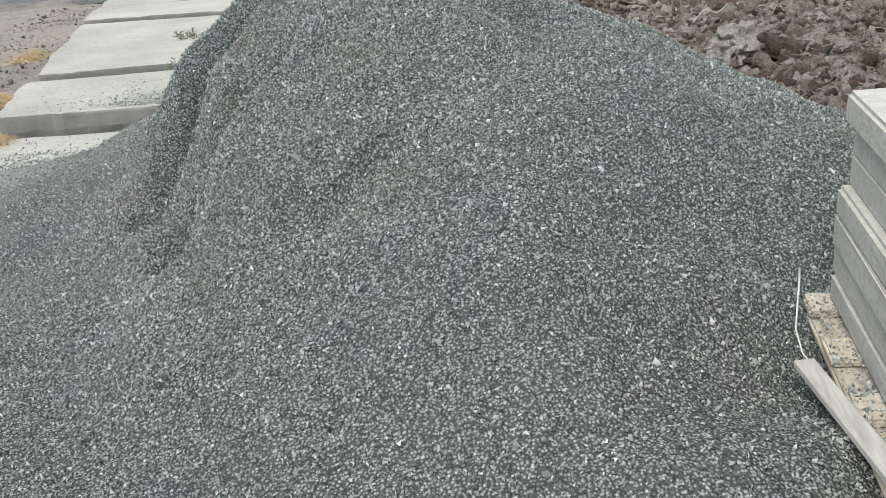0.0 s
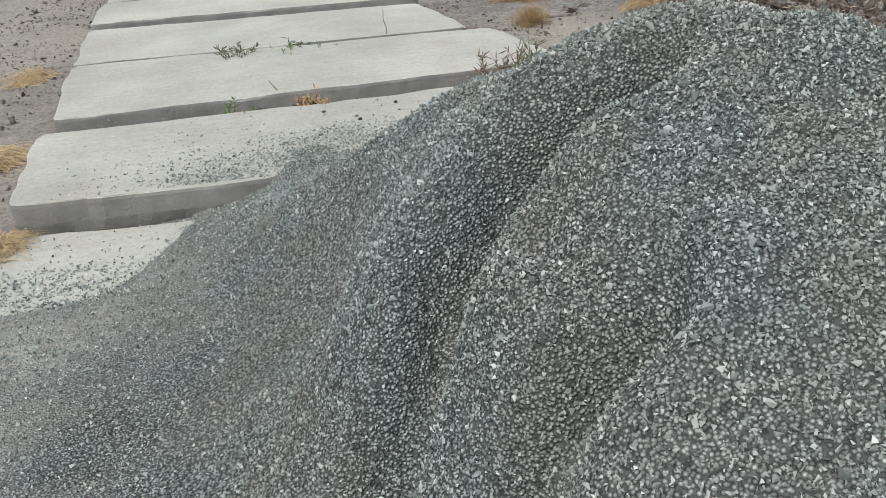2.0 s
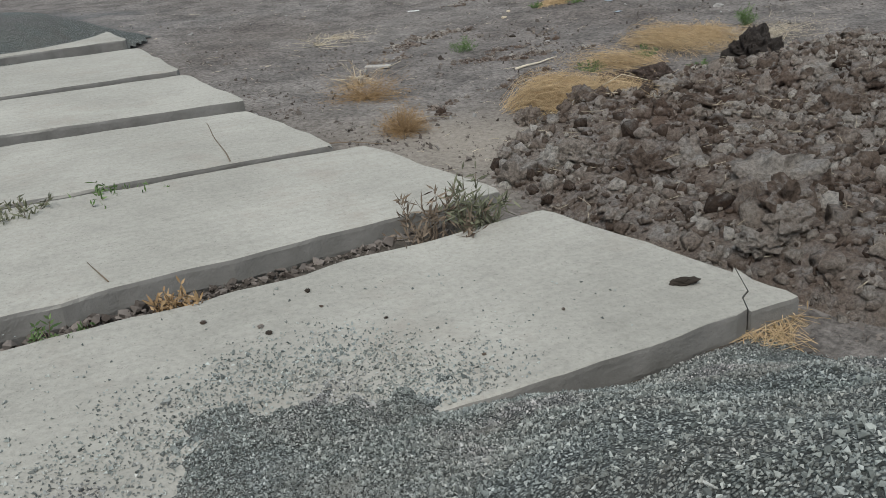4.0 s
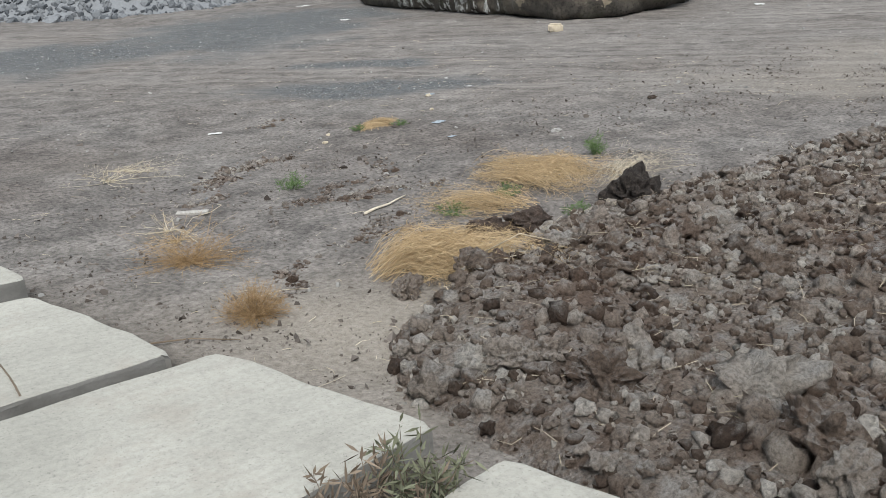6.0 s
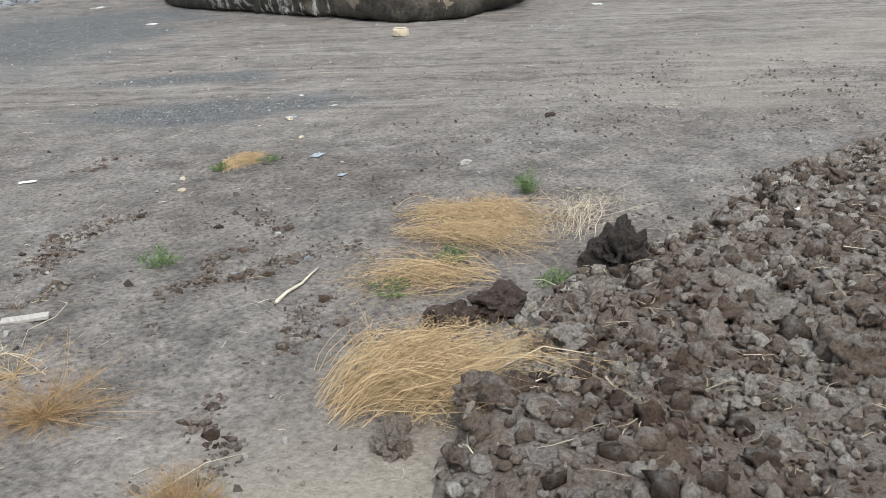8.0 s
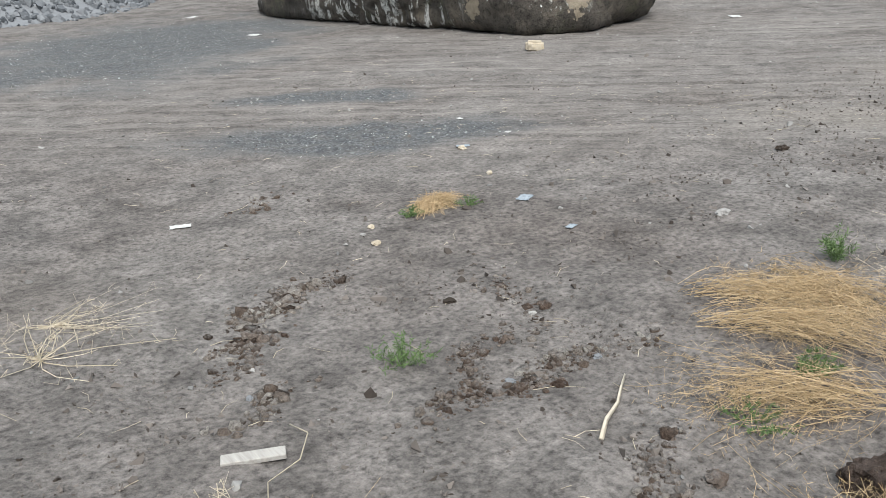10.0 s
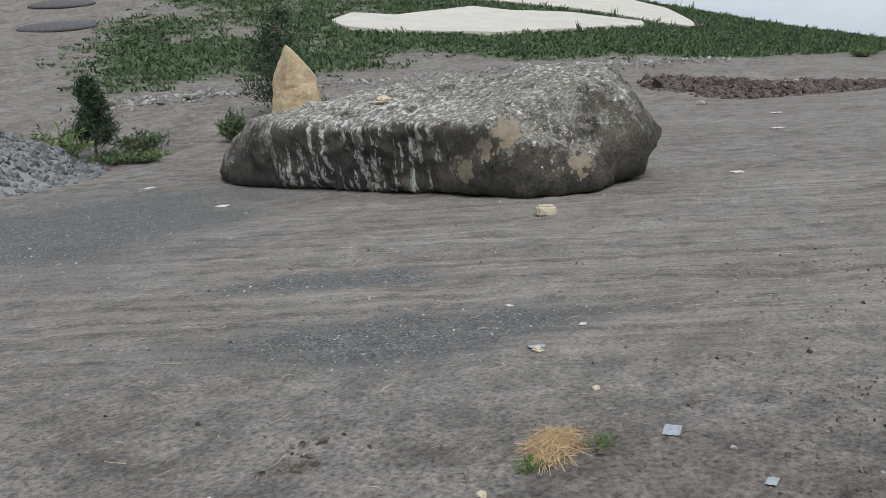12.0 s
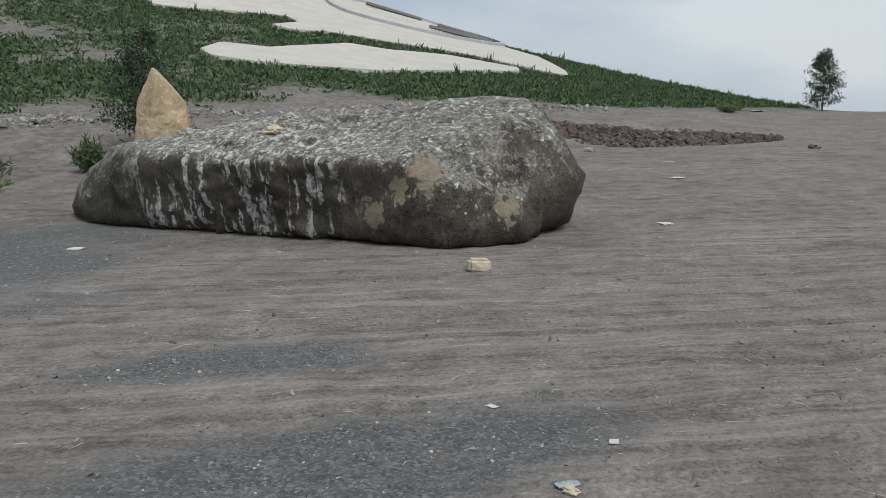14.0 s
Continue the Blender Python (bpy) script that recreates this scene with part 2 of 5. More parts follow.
def strewn(kinds, at, size, lie=None):
    """Copies of small shapes at many places, joined. lie: 0 to 1, how flat they lie."""
    co, faces, base = [], [], 0
    pick = rng.integers(0, len(kinds), len(at))
    for k, (v, f) in enumerate(kinds):
        m = np.where(pick == k)[0]
        if not len(m):
            continue
        if lie is None:
            r = turns(len(m))
        else:
            a = rng.uniform(0, 2 * np.pi, len(m))
            tilt = rng.normal(0, 1 - lie, (len(m), 2))
            c, s, z, o = np.cos(a), np.sin(a), np.zeros(len(m)), np.ones(len(m))
            spin = np.stack([c, -s, z, s, c, z, z, z, o], -1).reshape(-1, 3, 3)
            lean = np.stack([o, z, tilt[:, 0], z, o, tilt[:, 1], -tilt[:, 0], -tilt[:, 1], o], -1).reshape(-1, 3, 3)
            r = lean @ spin
        w = np.einsum("nij,vj->nvi", r, v) * size[m, None, None] + at[m, None, :]
        co.append(w.reshape(-1, 3))
        faces.append((f[None] + (base + np.arange(len(m)) * len(v))[:, None, None]).reshape(-1, 3))
        base += len(m) * len(v)
    return np.concatenate(co), np.concatenate(faces)


def tubes(line, thick):
    """Three-sided stalks along polylines: line (n, s, 3), thick (n,) tapering to the end."""
    n, s, _ = line.shape
    t = line[:, -1] - line[:, 0]
    t /= np.linalg.norm(t, axis=1)[:, None] + 1e-9
    a = np.cross(t, rng.normal(size=(n, 3)))
    a /= np.linalg.norm(a, axis=1)[:, None] + 1e-9
    b = np.cross(t, a)
    taper = np.linspace(1, 0.45, s)
    ring = []
    for k in range(3):
        o = math.cos(k * 2.0944) * a + math.sin(k * 2.0944) * b
        ring.append(line + o[:, None, :] * (np.asarray(thick)[:, None] * taper)[:, :, None])
    co = np.stack(ring, 2).reshape(-1, 3)
    f = []
    for j in range(s - 1):
        for k in range(3):
            p, q = j * 3 + k, j * 3 + (k + 1) % 3
            f += [(p, q, q + 3), (p, q + 3, p + 3)]
    f += [(0, 2, 1), ((s - 1) * 3, (s - 1) * 3 + 1, (s - 1) * 3 + 2)]
    faces = (np.array(f)[None] + (np.arange(n) * s * 3)[:, None, None]).reshape(-1, 3)
    return co, faces


def blades(root, tip, wide):
    """Small leaves: a narrow diamond from root to tip each."""
    n = len(root)
    t = tip - root
    a = np.cross(t, rng.normal(size=(n, 3)))
    a /= np.linalg.norm(a, axis=1)[:, None] + 1e-9
    mid = root + t * 0.45
    w = np.asarray(wide)[:, None] * a
    co = np.stack([root, mid - w, tip, mid + w], 1).reshape(-1, 3)
    i = np.arange(n) * 4
    return co, np.concatenate([np.stack([i, i + 1, i + 2], -1), np.stack([i, i + 2, i + 3], -1)])


def joined(*pieces):
    co, faces, base = [], [], 0
    for c, f in pieces:
        co.append(c)
        faces.append(f + base)
        base += len(c)
    return np.concatenate(co), np.concatenate(faces)


def on(fn, x, y, lift=0.0):
    return np.stack([x, y, fn(x, y) + lift], -1)


# ---------------------------------------------------------------- sky and light
world = bpy.data.worlds.new("sky")
scene.world = world
world.use_nodes = True
wt = world.node_tree
sky = wt.nodes.new("ShaderNodeTexSky")
sky.sky_type, sky.sun_disc = "NISHITA", False
sky.sun_elevation, sky.sun_rotation = radians(55), radians(200)
sky.dust_density, sky.air_density = 3.0, 1.0
where = wt.nodes.new("ShaderNodeTexCoord")
stretch = wt.nodes.new("ShaderNodeMapping")
stretch.inputs["Scale"].default_value = (1.0, 1.0, 3.2)
cloud = wt.nodes.new("ShaderNodeTexNoise")
cloud.inputs["Scale"].default_value, cloud.inputs["Detail"].default_value = 1.9, 5
tone = wt.nodes.new("ShaderNodeValToRGB")
tone.color_ramp.elements[0].position, tone.color_ramp.elements[0].color = 0.38, (0.44, 0.525, 0.62, 1)
tone.color_ramp.elements[1].position, tone.color_ramp.elements[1].color = 0.62, (0.69, 0.745, 0.785, 1)
dim = wt.nodes.new("ShaderNodeMix")
dim.data_type, dim.blend_type = "RGBA", "MULTIPLY"
dim.inputs[0].default_value = 1.0
dim.inputs[7].default_value = (0.11, 0.11, 0.11, 1)
cover = wt.nodes.new("ShaderNodeMix")
cover.data_type = "RGBA"
cover.inputs[0].default_value = 0.88
wt.links.new(where.outputs["Generated"], stretch.inputs[0])
wt.links.new(stretch.outputs[0], cloud.inputs["Vector"])
wt.links.new(cloud.outputs["Fac"], tone.inputs[0])
wt.links.new(sky.outputs[0], dim.inputs[6])
wt.links.new(dim.outputs[2], cover.inputs[6])
wt.links.new(tone.outputs[0], cover.inputs[7])
wt.links.new(cover.outputs[2], wt.nodes["Background"].inputs[0])
wt.nodes["Background"].inputs[1].default_value = 0.77

sun = new("sun", bpy.data.lights.new("sun", "SUN"))
sun.data.energy, sun.data.angle, sun.data.color = 1.8, radians(28), (1.0, 0.97, 0.93)
sun.matrix_world = look((0, 0, 0), (0.28, 0.50, -0.82))

# ---------------------------------------------------------------- materials
def ground_material():
    n = Nodes("dry_dirt", 0.95)
    broad = n.noise(0.55, 4)
    fine = n.noise(28, 4, None, 0.7)
    dirt = n.ramp(broad, (0.3, (0.144, 0.127, 0.115)), (0.5, (0.180, 0.164, 0.151)), (0.7, (0.214, 0.199, 0.185)))
    dirt = n.mix(0.75, dirt, n.ramp(fine, (0.30, 0.12), (0.48, 0.9), (0.70, 1.6)), "MULTIPLY")
    blot = n.ramp(n.noise(2.6, 5, None, 0.6), (0.34, 0.62), (0.6, 1.08))
    dirt = n.mix(1.0, dirt, blot, "MULTIPLY")
    dirt = n.mix(0.5, dirt, n.ramp(n.cells(34), (0.02, 0.35), (0.2, 1.1)), "MULTIPLY")
    dirt = n.mix(0.5, dirt, n.ramp(n.noise(8.5, 8, None, 0.78), (0.36, 0.45), (0.5, 1.0), (0.66, 1.35)), "MULTIPLY")
    # wheel tracks: long pale and dark streaks
    streak = n.noise(1.0, 5, n.scaled(0.16, 4.6, 1.0, radians(51)), 0.68)
    pale = n.ramp(streak, (0.42, 0.0), (0.72, 0.75))
    dirt = n.mix(n.math("MULTIPLY", pale, n.given("track")), dirt, (0.30, 0.275, 0.25))
    rut = n.ramp(streak, (0.30, 0.6), (0.43, 0.0))
    dirt = n.mix(n.math("MULTIPLY", rut, n.given("track")), dirt, (0.13, 0.108, 0.094))
    fine_streak = n.ramp(n.noise(1.0, 5, n.scaled(0.35, 15, 1.0, radians(51)), 0.7), (0.36, 0.62), (0.52, 1.0), (0.66, 1.38))
    dirt = n.mix(n.math("MULTIPLY", n.given("track"), 0.6), dirt, n.mix(1.0, dirt, fine_streak, "MULTIPLY"))
    dirt = n.mix(n.math("MULTIPLY", n.given("pale"), 0.6), dirt, n.ramp(fine, (0.3, (0.22, 0.195, 0.16)), (0.7, (0.36, 0.325, 0.28))))
    # Slab gaps: dark soil and the shade down there, both put into the colour.
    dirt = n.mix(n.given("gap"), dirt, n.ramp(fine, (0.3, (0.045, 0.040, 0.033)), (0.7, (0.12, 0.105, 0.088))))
    stone = n.ramp(n.cells(48, "Color"), (0.1, (0.060, 0.063, 0.065)), (0.6, (0.112, 0.118, 0.122)), (0.95, (0.21, 0.216, 0.22)))
    patchy = n.math("MULTIPLY", n.given("dark"), n.ramp(n.noise(5.5, 4), (0.32, 0.6), (0.6, 1.0)))
    col = n.mix(patchy, dirt, stone)
    leafy = n.ramp(n.noise(1.3, 6, None, 0.7), (0.3, (0.036, 0.060, 0.030)), (0.5, (0.068, 0.100, 0.048)), (0.7, (0.135, 0.125, 0.088)))
    col = n.mix(n.given("grass"), col, leafy)
    relief = n.mix(0.5, n.noise(11, 8, None, 0.78), n.mix(n.given("dark"), n.noise(60, 3), n.cells(55)))
    return n.done(col, relief, 0.035, 0.9)


def gravel_material(name, loose):
    n = Nodes(name, 0.95)
    grain = n.island() if loose else n.ramp(n.cells(118, "Color"), (0, 0.0), (1, 1.0))
    col = n.ramp(grain, (0.0, (0.075, 0.081, 0.078)), (0.3, (0.180, 0.191, 0.184)), (0.65, (0.290, 0.302, 0.290)), (0.94, (0.410, 0.418, 0.400)), (1.0, (0.54, 0.54, 0.52)))
    # patches of greenish, bluish and rusty stone, and a film of fine tan dust
    tint = n.ramp(n.noise(2.4, 4), (0.32, (1.05, 1.01, 1.02)), (0.42, (1.02, 1.03, 1.00)), (0.52, (0.98, 1.03, 1.01)), (0.62, (0.97, 1.03, 1.04)), (0.72, (0.96, 1.05, 1.01)))
    col = n.mix(1.0, col, tint, "MULTIPLY")
    film = n.ramp(n.noise(3.1, 5, None, 0.65), (0.53, 0.0), (0.68, 0.6))
    col = n.mix(film, col, n.ramp(n.noise(90, 3), (0.3, (0.17, 0.168, 0.150)), (0.7, (0.28, 0.276, 0.25))))
    if loose:
        return n.done(col, n.noise(190, 3), 0.003, 0.7)
    # Shade in the gaps between stones is painted: colour darkens towards cell edges.
    crevice_shade = n.ramp(n.cells(118), (0.36, 1.0), (0.60, 0.12))
    col = n.mix(0.85, col, crevice_shade, "MULTIPLY")
    col = n.mix(n.math("MULTIPLY", n.given("dust"), 0.85), col, n.ramp(n.noise(16, 6, None, 0.75), (0.3, (0.20, 0.19, 0.172)), (0.5, (0.30, 0.285, 0.262)), (0.7, (0.40, 0.382, 0.35))))
    return n.done(col, n.mix(0.4, n.ramp(n.cells(118), (0.25, 1.0), (0.65, 0.0)), n.noise(55, 5, None, 0.75)), 0.012, 1.0)


def concrete_material(name="concrete", light=1.0, flank_shade=0.8):
    n = Nodes(name, 0.88)
    k = light
    col = n.ramp(n.noise(1.1, 5, None, 0.6), (0.3, (0.300 * k, 0.292 * k, 0.258 * k)), (0.7, (0.425 * k, 0.414 * k, 0.369 * k)))
    fine = n.noise(38, 4, None, 0.7)
    col = n.mix(0.6, col, n.ramp(fine, (0.3, 0.72), (0.55, 1.0), (0.75, 1.12)), "MULTIPLY")
    pits = n.ramp(n.cells(26), (0.03, 0.55), (0.09, 1.0))
    col = n.mix(0.55, col, pits, "MULTIPLY")
    drawn = n.ramp(n.noise(1.0, 4, n.scaled(2.5, 26, 2.5, radians(-13)), 0.6), (0.35, 0.86), (0.6, 1.03))
    col = n.mix(0.4, col, drawn, "MULTIPLY")
    dirt = n.ramp(n.noise(1.9, 5, None, 0.7), (0.55, 0.0), (0.75, 0.55))
    col = n.mix(dirt, col, (0.30, 0.265, 0.225))
    specks = n.ramp(n.noise(75, 5, None, 0.75), (0.33, 0.5), (0.42, 1.0), (0.62, 1.0), (0.72, 1.2))
    col = n.mix(0.7, col, specks, "MULTIPLY")
    # Steep faces turn darker grey: side shading mixed into the colour by facing.
    side = n.ramp(n.up(), (0.35, flank_shade), (0.75, 0.0))
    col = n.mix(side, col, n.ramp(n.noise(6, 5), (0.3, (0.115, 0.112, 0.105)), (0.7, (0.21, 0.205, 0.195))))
    return n.done(col, n.mix(0.5, fine, n.noise(9, 4)), 0.012, 0.8)


def soil_material(name, loose):
    n = Nodes(name, 0.97)
    pick = n.island() if loose == "island" else n.own() if loose == "own" else n.noise(2.5, 3)
    col = n.ramp(pick, (0.0, (0.080, 0.058, 0.045)), (0.3, (0.190, 0.147, 0.118)), (0.55, (0.275, 0.230, 0.195)), (0.8, (0.41, 0.374, 0.335)), (1.0, (0.56, 0.532, 0.49)))
    moist = n.ramp(n.noise(1.3, 5, None, 0.65), (0.38, (0.72, 0.61, 0.55)), (0.56, (1.18, 1.17, 1.15)))
    col = n.mix(0.9, col, moist, "MULTIPLY")
    crust = n.ramp(n.noise(7, 5, None, 0.7), (0.46, 0.0), (0.66, 0.8))
    col = n.mix(n.math("MULTIPLY", crust, n.ramp(n.up(), (0.3, 0.0), (0.85, 1.0))), col, (0.45, 0.43, 0.405))
    col = n.mix(0.8, col, n.ramp(n.noise(55, 5, None, 0.75), (0.32, 0.30), (0.6, 1.2)), "MULTIPLY")
    return n.done(col, n.mix(0.5, n.noise(75, 6, None, 0.85), n.noise(24, 6, None, 0.78)), 0.075, 1.0)


def stalk_material(name, low, high, rough=0.8):
    n = Nodes(name, rough)
    col = n.ramp(n.island(), (0.0, low), (1.0, high))
    return n.done(n.mix(0.5, col, n.ramp(n.noise(18, 3), (0.3, 0.7), (0.7, 1.15)), "MULTIPLY"))


def wood_material(name, low, high):
    n = Nodes(name, 0.8)
    grain = n.noise(1.0, 4, n.scaled(60, 6, 60, radians(10)), 0.6)
    return n.done(n.ramp(grain, (0.3, low), (0.7, high)), grain, 0.003, 0.5)


def rock_material(name, low, high, fleck, scale=1.0):
    n = Nodes(name, 0.9)
    col = n.ramp(n.noise(2.2 * scale, 6, None, 0.65), (0.3, low), (0.7, high))
    col = n.mix(n.ramp(n.noise(9 * scale, 4), (0.58, 0.0), (0.68, 0.7)), col, fleck)
    return n.done(col, n.mix(0.5, n.noise(5 * scale, 6, None, 0.7), n.noise(30 * scale, 3)), 0.05 / scale, 0.9)


def boulder_material():
    n = Nodes("lichened_rock", 0.92)
    big = n.noise(0.9, 6, None, 0.65)
    col = n.ramp(big, (0.3, (0.055, 0.049, 0.042)), (0.5, (0.098, 0.087, 0.074)), (0.72, (0.175, 0.152, 0.122)))
    low = n.ramp(n.noise(2.4, 5), (0.52, 0.0), (0.66, 0.6))
    col = n.mix(low, col, (0.21, 0.18, 0.14))
    up = n.up()
    # grey-white lichen, thick on what faces the sky and thin on the flanks
    crust = n.noise(2.9, 11, None, 0.80)
    limit = n.math("ADD", crust, n.math("MULTIPLY", up, 0.17))
    col = n.mix(n.ramp(limit, (0.565, 0.0), (0.64, 0.9)), col, n.ramp(n.noise(16, 5, None, 0.7), (0.34, (0.13, 0.125, 0.105)), (0.5, (0.29, 0.28, 0.25)), (0.66, (0.50, 0.495, 0.46))))
    spots = n.noise(11, 6, None, 0.7)
    white = n.math("ADD", spots, n.math("MULTIPLY", up, 0.11))
    col = n.mix(n.ramp(white, (0.66, 0.0), (0.69, 0.95)), col, (0.72, 0.72, 0.68))
    green = n.ramp(n.noise(2.6, 5), (0.56, 0.0), (0.66, 0.35))
    col = n.mix(green, col, (0.17, 0.175, 0.11))
    # pale runs below the brow
    runs = n.noise(1.0, 4, n.scaled(5.5, 5.5, 0.8), 0.62)
    brow = n.ramp(n.near(10.54, 24.44, 0.88, 2.6), (0.0, 0.0), (0.25, 1.0))
    ragged = n.ramp(n.noise(8, 5, None, 0.7), (0.4, 0.0), (0.55, 1.0))
    col = n.mix(n.math("MULTIPLY", n.math("MULTIPLY", n.ramp(runs, (0.53, 0.0), (0.57, 1.0)), brow), ragged), col, (0.70, 0.70, 0.66))
    pores = n.ramp(n.noise(19, 7, None, 0.78), (0.36, 0.25), (0.5, 1.0))
    col = n.mix(0.85, col, pores, "MULTIPLY")
    cracks = n.ramp(n.noise(2.1, 8, None, 0.8), (0.36, 0.3), (0.46, 1.0))
    col = n.mix(0.8, col, cracks, "MULTIPLY")
    # fresh breaks
    for x, y, z, reach in ((10.78, 20.85, 1.09, 0.46), (10.57, 21.23, 0.84, 0.28), (10.64, 21.71, 0.47, 0.34), (11.53, 20.01, 0.51, 0.35)):
        edge = n.math("ADD", n.near(x, y, z, reach), n.math("MULTIPLY", n.math("SUBTRACT", n.noise(6.5, 5, None, 0.6), 0.5), 2.2))
        col = n.mix(n.ramp(edge, (0.40, 0.0), (0.44, 0.95)), col, n.ramp(n.noise(9, 4), (0.3, (0.26, 0.215, 0.155)), (0.7, (0.36, 0.31, 0.235))))
    return n.done(col, n.mix(0.55, crust, n.noise(22, 5, None, 0.7)), 0.12, 1.0)


def plain(name, rgb, rough=0.8, spread=0.18, scale=20):
    n = Nodes(name, rough)
    a, b = tuple(c * (1 - spread) for c in rgb), tuple(min(1, c * (1 + spread)) for c in rgb)
    return n.done(n.ramp(n.noise(scale, 4), (0.3, a), (0.7, b)), n.noise(scale * 3, 3), 0.004, 0.5)


DIRT = ground_material()
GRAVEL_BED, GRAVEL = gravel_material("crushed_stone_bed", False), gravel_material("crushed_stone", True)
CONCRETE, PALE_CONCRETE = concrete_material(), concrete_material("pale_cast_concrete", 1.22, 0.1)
SOIL_BED, SOIL_CRUMB, SOIL_CLOD = soil_material("soil", ""), soil_material("soil_crumbs", "island"), soil_material("soil_clod", "own")
STRAW = stalk_material("straw", (0.33, 0.235, 0.125), (0.60, 0.455, 0.275))
RUST_STEM = stalk_material("dry_weed", (0.22, 0.14, 0.07), (0.42, 0.29, 0.155))
PALE_STEM = stalk_material("bleached_stems", (0.42, 0.36, 0.26), (0.66, 0.58, 0.45))
DARK_STEM = stalk_material("dark_roots", (0.10, 0.075, 0.055), (0.24, 0.19, 0.14))
LEAF = stalk_material("weed_leaves", (0.065, 0.115, 0.04), (0.17, 0.25, 0.10))
GREY_LEAF = stalk_material("grey_green_leaves", (0.10, 0.105, 0.065), (0.20, 0.21, 0.14))
GRASS = stalk_material("hill_grass", (0.036, 0.068, 0.032), (0.105, 0.155, 0.072))
NEEDLE = stalk_material("pine_needles", (0.022, 0.042, 0.024), (0.058, 0.088, 0.045))
BARK = plain("bark", (0.11, 0.085, 0.065), 0.9)
OLD_WOOD = wood_material("weathered_wood", (0.30, 0.285, 0.26), (0.47, 0.45, 0.415))
PALLET_WOOD = wood_material("pallet_wood", (0.30, 0.265, 0.21), (0.49, 0.44, 0.36))
WHITE_BARK = plain("peeled_stick", (0.58, 0.52, 0.42), 0.8)
PAPER, PLASTIC = plain("dirty_white_paper", (0.52, 0.52, 0.50), 0.7), plain("clear_plastic", (0.28, 0.32, 0.35), 0.25)
DUNG = plain("dry_dung", (0.035, 0.028, 0.022), 0.95)
PEBBLE = stalk_material("pebbles", (0.13, 0.13, 0.125), (0.36, 0.35, 0.33), 0.85)
TAN_ROCK = rock_material("tan_limestone", (0.30, 0.225, 0.135), (0.52, 0.42, 0.285), (0.58, 0.52, 0.42))
CREAM_ROCK = rock_material("cream_stone", (0.40, 0.34, 0.25), (0.56, 0.49, 0.38), (0.6, 0.55, 0.48), 4)
PLATE = plain("pale_stone_paving", (0.46, 0.44, 0.40), 0.8, 0.08, 0.6)
DIRT_CRUMB = stalk_material("dirt_crumbs", (0.055, 0.045, 0.038), (0.22, 0.195, 0.175), 0.95)
STEEL = plain("dark_steel", (0.17, 0.17, 0.175), 0.6)
GREY_WALL = plain("grey_render", (0.36, 0.38, 0.40), 0.8, 0.12, 2)
BOULDER = boulder_material()

# ---------------------------------------------------------------- the ground
def grass_mask(x, y):
    r = np.hypot(x - HILL[0], y - HILL[1])
    a = np.degrees(np.arctan2(y - HILL[1], x - HILL[0]))
    wild = fbm(x, y, 9, 4, 60)
    out = smooth(-130.5, -127.5, a + 4 * wild) * (1 - smooth(92, 98, r + 9 * wild - 5 * smooth(-115, -100, a)))
    thin = 0.45 + 1.1 * fbm(x, y, 5, 4, 66) + 0.35 * smooth(-127, -112, a) + 0.3 * smooth(70, 84, r)
    return np.clip(out * thin, 0, 1)


def track_mask(x, y):
    c = 0.73 * x + 0.68 * y + 1.2 * fbm(x, y, 6, 2, 70)
    return smooth(12.6, 14.6, c) * (1 - smooth(21.5, 25, c)) * smooth(-6, 0, x) * 0.9 + 0.5 * smooth(12, 15, x) * smooth(8, 12, y) * (1 - smooth(26, 34, y))


def pale_mask(x, y):
    return np.clip(1.6 * fbm(x, y, 2.6, 3, 75) - 0.05, 0, 1) * (1 - smooth(13, 16, y)) + 0.8 * np.exp(-(((x - 0.1) / 0.6) ** 2 + ((y - 10.4) / 0.8) ** 2)) + 0.5 * smooth(-3.0, -3.6, x) * (1 - smooth(12, 15, y))


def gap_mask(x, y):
    """The strip of ground under and between the slabs: dark soil, with shade painted in."""
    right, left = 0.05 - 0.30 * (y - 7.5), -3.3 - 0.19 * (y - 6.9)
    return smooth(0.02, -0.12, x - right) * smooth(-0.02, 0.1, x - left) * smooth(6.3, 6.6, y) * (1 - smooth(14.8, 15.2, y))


def rough_land(x, y):
    near = 1 - smooth(20, 30, np.hypot(x - 3, y - 12))
    return land(x, y) + near * (0.045 * fbm(x, y, 0.8, 4, 80) + 0.02 * fbm(x, y, 0.22, 2, 84)) + (1 - near) * 0.12 * fbm(x, y, 3.0, 3, 88)


xs = np.concatenate([-6 - np.geomspace(0.12, 500, 70)[::-1], np.arange(-6, 13, 0.11), 13 + np.geomspace(0.11, 700, 170)])
ys = np.concatenate([-1 - np.geomspace(0.12, 500, 50)[::-1], np.arange(-1, 22, 0.11), 22 + np.geomspace(0.11, 700, 180)])
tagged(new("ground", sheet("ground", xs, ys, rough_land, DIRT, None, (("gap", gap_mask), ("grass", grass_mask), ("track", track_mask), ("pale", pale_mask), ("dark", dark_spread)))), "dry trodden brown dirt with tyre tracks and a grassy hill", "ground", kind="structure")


# ---------------------------------------------------------------- crushed stone
def slab_front(x):
    return 6.93 + 0.16 * (x + 3.29)


def gravel_lies(x, y, z):
    free = (y < slab_front(x) - 0.032) & (z > land(x, y) - 0.01) & (x > -3.25 + 0.7 * fbm(x, y, 0.8, 3, 90))
    over = (z > 0.21 - 0.09 * (x + 0.34) + 0.001) & (y < 8) & (x < -0.6)
    return free | ((y >= slab_front(x) - 0.01) & over)


